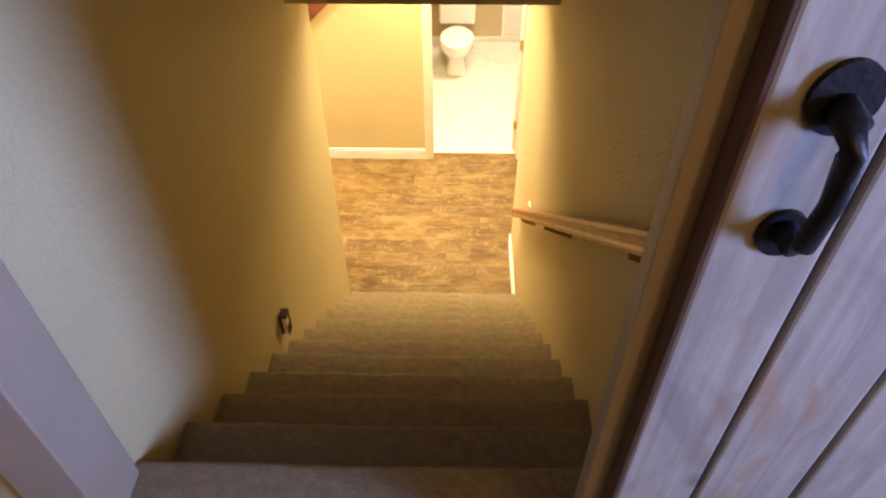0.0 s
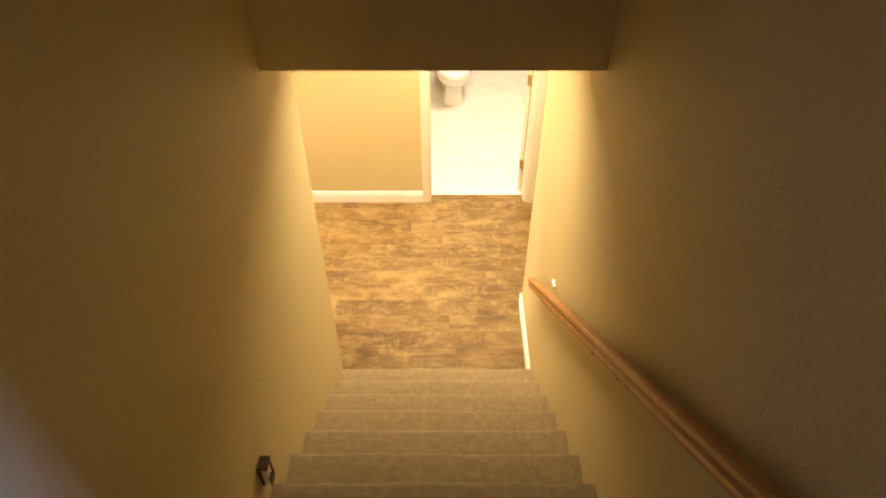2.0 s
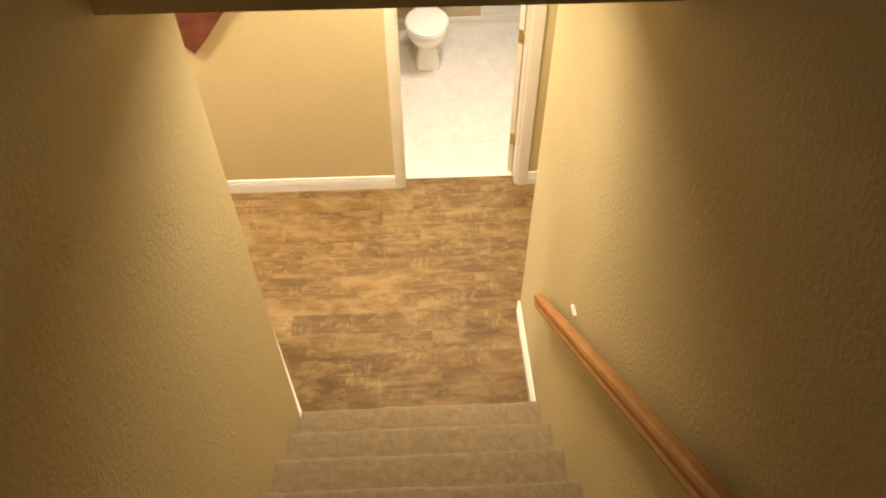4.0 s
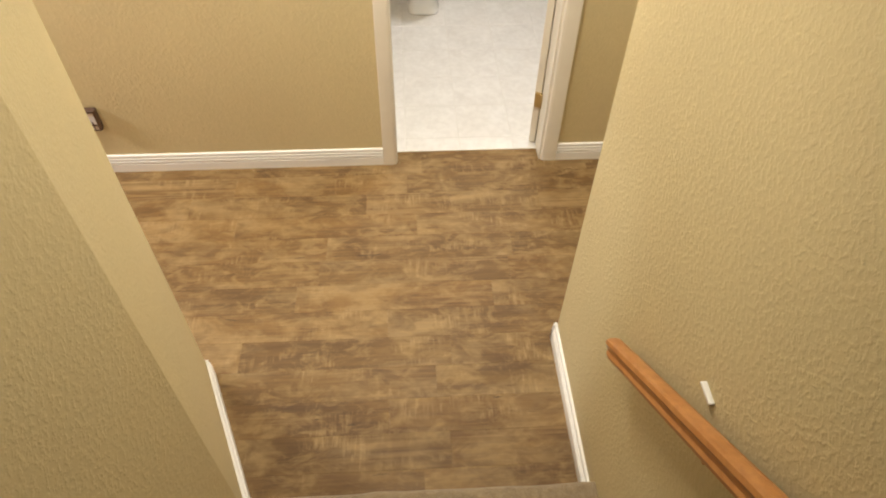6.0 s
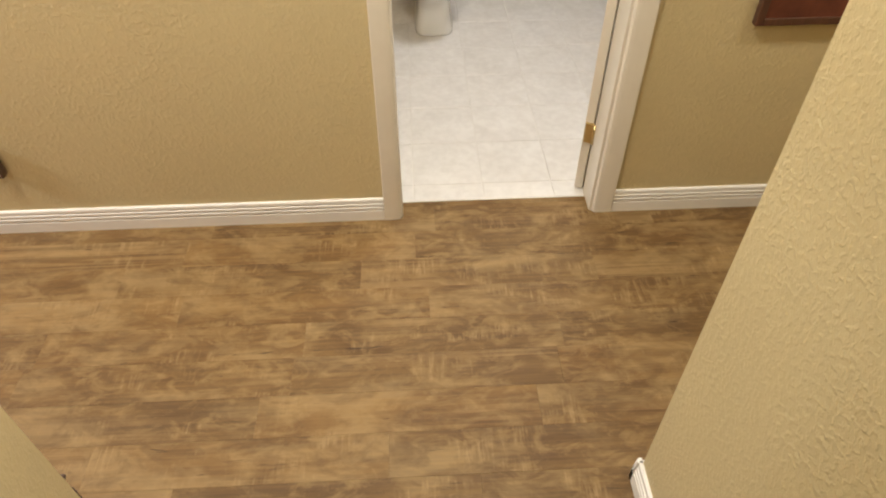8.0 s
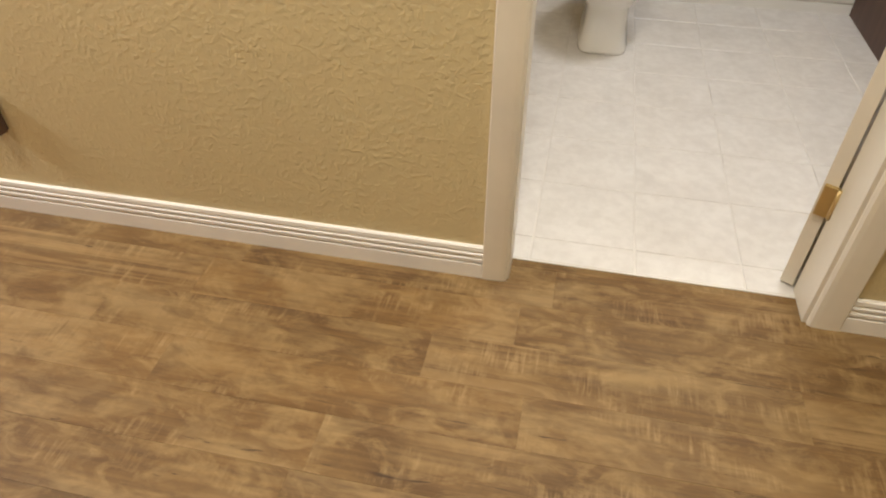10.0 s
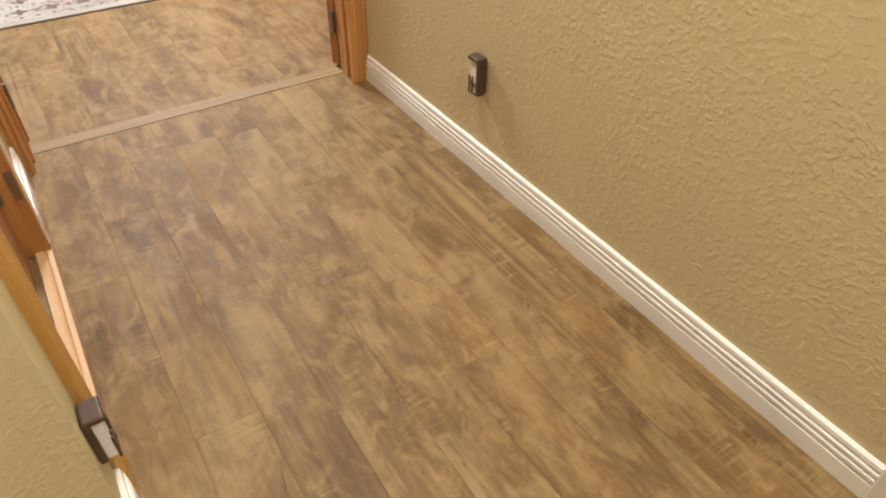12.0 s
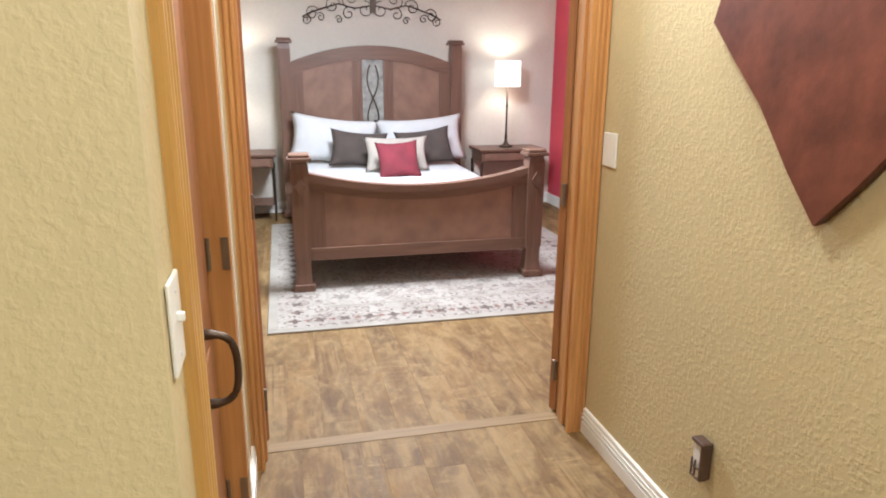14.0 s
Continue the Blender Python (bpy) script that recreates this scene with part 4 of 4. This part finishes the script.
# ---- nightstands and lamps ----


def nightstand(y0, y1, label):
    n = thing("nightstand", label, "nightstand", (-7.52, (y0 + y1) / 2, 0), "nightstands")
    h = (y1 - y0) / 2
    part("top", box(-0.22, 0.22, -h, h, 0.635, 0.662, 0.005), M_BED, n)
    part("apron", box(-0.19, 0.19, -h + 0.03, h - 0.03, 0.53, 0.634, 0.003), M_BED, n)
    part("drawer", box(0.191, 0.202, -h + 0.06, h - 0.06, 0.545, 0.62, 0.003), M_BED_L, n)
    for sx in (-0.19, 0.19):
        for sy in (-h + 0.03, h - 0.03):
            part("leg", tube([(sx * 0.95, sy, 0.53), (sx, sy, 0.0)], 0.012, 8, radii=[0.014, 0.009]), M_BRONZE, n)
    part("shelf", box(-0.17, 0.17, -h + 0.04, h - 0.04, 0.16, 0.175, 0.003), M_BED, n)
    return n


nightstand(2.74, 3.46, "dark wooden nightstand carrying a lit lamp")
nightstand(0.08, 0.70, "dark wooden nightstand on thin iron legs")


def bedside_lamp(y):
    l = thing("table_lamp", "slim bronze table lamp with a lit white shade", "lamp", (-7.52, y, 0.662), "bedside lamps")
    part("base", lathe([(0.072, 0.0), (0.075, 0.012), (0.06, 0.022), (0.035, 0.03), (0.02, 0.05), (0.016, 0.08)], (0, 0, 0)), M_BRONZE, l, smooth=True)
    part("stem", lathe([(0.011, 0.08), (0.016, 0.12), (0.010, 0.16), (0.009, 0.40), (0.015, 0.43), (0.009, 0.46), (0.008, 0.64)], (0, 0, 0), 16), M_BRONZE, l, smooth=True)
    bm = bmesh.new()
    rings = []
    for r, z in ((0.134, 0.63), (0.128, 0.885), (0.126, 0.885), (0.132, 0.63)):
        rings.append([bm.verts.new((r * math.cos(2 * math.pi * k / 36), r * math.sin(2 * math.pi * k / 36), z)) for k in range(36)])
    for a, b in zip(rings, rings[1:] + rings[:1]):
        for k in range(36):
            bm.faces.new((a[k], a[(k + 1) % 36], b[(k + 1) % 36], b[k]))
    part("shade", bm, M_SHADE, l, "glowing white drum shade", True)
    return l


bedside_lamp(3.09)
bedside_lamp(0.31)

# ---- iron scroll over the bed ----
scroll = thing("wall_scroll", "dark wrought-iron scrollwork on the wall above the bed", "wall art", (-7.745, 1.72, 1.93))
for sg in (-1, 1):
    for cy, cz, r, st, tn, dirn in ((0.08, 0.10, 0.085, 1.5, 1.3, 1), (0.24, 0.06, 0.07, 2.6, 1.3, -1), (0.22, 0.20, 0.09, -1.2, 1.3, 1), (0.40, 0.13, 0.08, 2.8, 1.4, -1), (0.60, 0.055, 0.07, 2.6, 1.5, -1), (0.52, 0.02, 0.045, 0.6, 1.3, 1), (0.66, -0.005, 0.05, 1.8, 1.4, 1), (0.34, 0.00, 0.04, 0.4, 1.3, 1)):
        pts = [(0.0, sg * y, z) for _, y, z in spiral(cy, cz, r, tn, st, dirn, 0)]
        part("scroll", tube(pts, 0.0048, 6), M_BRONZE, scroll)
    part("stem", tube([(0, sg * 0.02, 0.14), (0, sg * 0.18, 0.11), (0, sg * 0.34, 0.15), (0, sg * 0.48, 0.11), (0, sg * 0.62, 0.06), (0, sg * 0.70, 0.02)], 0.007, 6), M_BRONZE, scroll)
part("hub", box(-0.006, 0.008, -0.03, 0.03, 0.07, 0.22, 0.004), M_BRONZE, scroll)

# ---- rug ----
rug = thing("area_rug", "cream rug with a brown floral pattern under the bed", "rug", (-5.75, 1.89, 0))
part("field", box(-1.38, 1.40, -1.245, 1.245, 0.001, 0.010, 0.003), M_RUG, rug)
for dims in ((1.36, 1.415, -1.265, 1.265, 0.001, 0.0115), (-1.395, -1.34, -1.265, 1.265, 0.001, 0.0115), (-1.34, 1.36, -1.265, -1.21, 0.001, 0.0115), (-1.34, 1.36, 1.21, 1.265, 0.001, 0.0115)):
    part("binding", box(*dims, 0.003), M_RUGEDGE, rug)
for dims in ((1.02, 1.04, -0.90, 0.90, 0.006, 0.0112), (-0.90, 1.02, -0.90, -0.88, 0.006, 0.0112), (-0.90, 1.02, 0.88, 0.90, 0.006, 0.0112)):
    part("border_line", box(*dims), M_RUGEDGE, rug)


def rosettes(spots, radius, petals, depth):
    """Flat flower-like motifs woven proud of the rug's field."""
    bm = bmesh.new()
    for k, (x, y) in enumerate(spots):
        n = petals * 4
        ring = []
        for i in range(n):
            a = 2 * math.pi * i / n + 0.3 * k
            r = radius * (0.72 + 0.28 * math.cos(petals * a)) * (0.9 + 0.2 * noise.noise(Vector((x * 9, y * 9, i))))
            ring.append(bm.verts.new((x + r * math.cos(a), y + r * math.sin(a), depth)))
        bm.faces.new(ring)
    return bm


rows = [i * 0.148 - 1.11 for i in range(16)]


def scatter(spots, radius, petals, mat, label):
    """One flower mesh, laid at each spot of the rug."""
    stock = None
    for k, (x, y) in enumerate(spots):
        if stock is None:
            o = part("motif", rosettes([(0, 0)], radius, petals, 0.0), mat, rug, label)
            stock = o.data
        else:
            o = new("motif", stock)
            o.parent = rug
        o.location = (x, y, 0.0107)
        o.rotation_euler[2] = 0.4 * k


scatter([(1.255, y) for y in rows] + [(1.255 - 0.148 * i, sg * 1.09) for i in range(1, 17) for sg in (-1, 1)], 0.050, 4, M_MOTIF, "brown woven border flower")
scatter([(1.255, y + 0.074) for y in rows[:-1]], 0.030, 3, M_RUST, "rust woven border flower")
scatter([(x, y + 0.074 * k) for x in (1.175, 1.335) for y in rows[:-1] for k in range(2)], 0.016, 3, M_MOTIF, "small brown woven flower")
scatter([(0.86, y) for y in rows[2:-2:2]] + [(0.72, y + 0.148) for y in rows[2:-3:2]], 0.075, 5, M_TAUPE, "taupe woven medallion")

# ---- floor pieces ----


def plank_mesh(w, l):
    me = bpy.data.meshes.new("plank")
    bm = box(0, l - 0.0003, 0, w - 0.0003, -0.006, 0.0, 0.0003, 1)
    bm.to_mesh(me)
    bm.free()
    me.materials.append(M_PLANK)
    return me


def lay_planks(parent, x0, x1, y0, y1, width, length, rnd):
    """Rows along x with staggered butt joints; cut pieces at the ends get their own meshes."""
    stock = plank_mesh(width, length)
    y = y0
    row = 0
    while y < y1 - 0.004:
        w = min(width, y1 - y)
        x = x0 - rnd.uniform(0.05, 0.95) * length
        while x < x1:
            a, b = max(x, x0), min(x + length, x1)
            if b - a > 0.02:
                whole = abs(b - a - length) < 1e-6 and abs(w - width) < 1e-6
                me = stock if whole else plank_mesh(w, b - a)
                o = new("plank", me)
                o.parent = parent
                o.matrix_parent_inverse = parent.matrix_world.inverted()
                o.location = (a, y, 0)
            x += length
        y += width
        row += 1


hall_floor = bpy.data.objects["floor_hall"]
rnd = random.Random(4)
lay_planks(hall_floor, -3.10, 1.9, 0.012, 2.018, 0.152, 0.914, rnd)
lay_planks(bpy.data.objects["floor_bedroom_north"], -7.74, -3.17, -0.8, 3.68, 0.152, 0.914, rnd)
strip = tagged(mesh_ob("threshold_strip", box(-3.169, -3.101, DY0, DY1, -0.005, 0.0025, 0.0012), M_STRIP), "low wood-look transition strip in the bedroom doorway", "threshold", kind="structure")


def tile_mesh(w, l):
    me = bpy.data.meshes.new("tile")
    bm = box(0, w - 0.006, 0, l - 0.006, -0.006, 0.0, 0.0015, 1)
    bm.to_mesh(me)
    bm.free()
    me.materials.append(M_TILE)
    return me


T = 0.305
stock = tile_mesh(T, T)
for i in range(-4, 7):
    for j in range(-1, 8):
        x, y = -0.630 + i * T, 2.131 + j * T
        a0, a1, b0, b1 = max(x, -1.6), min(x + T, 1.9), max(y, 2.026), min(y + T, 4.245)
        if a1 - a0 < 0.02 or b1 - b0 < 0.02:
            continue
        whole = a1 - a0 > T - 1e-6 and b1 - b0 > T - 1e-6
        o = new("tile", stock if whole else tile_mesh(a1 - a0, b1 - b0))
        o.parent = floor_bath
        o.location = (a0 + 0.003, b0 + 0.003, 0)
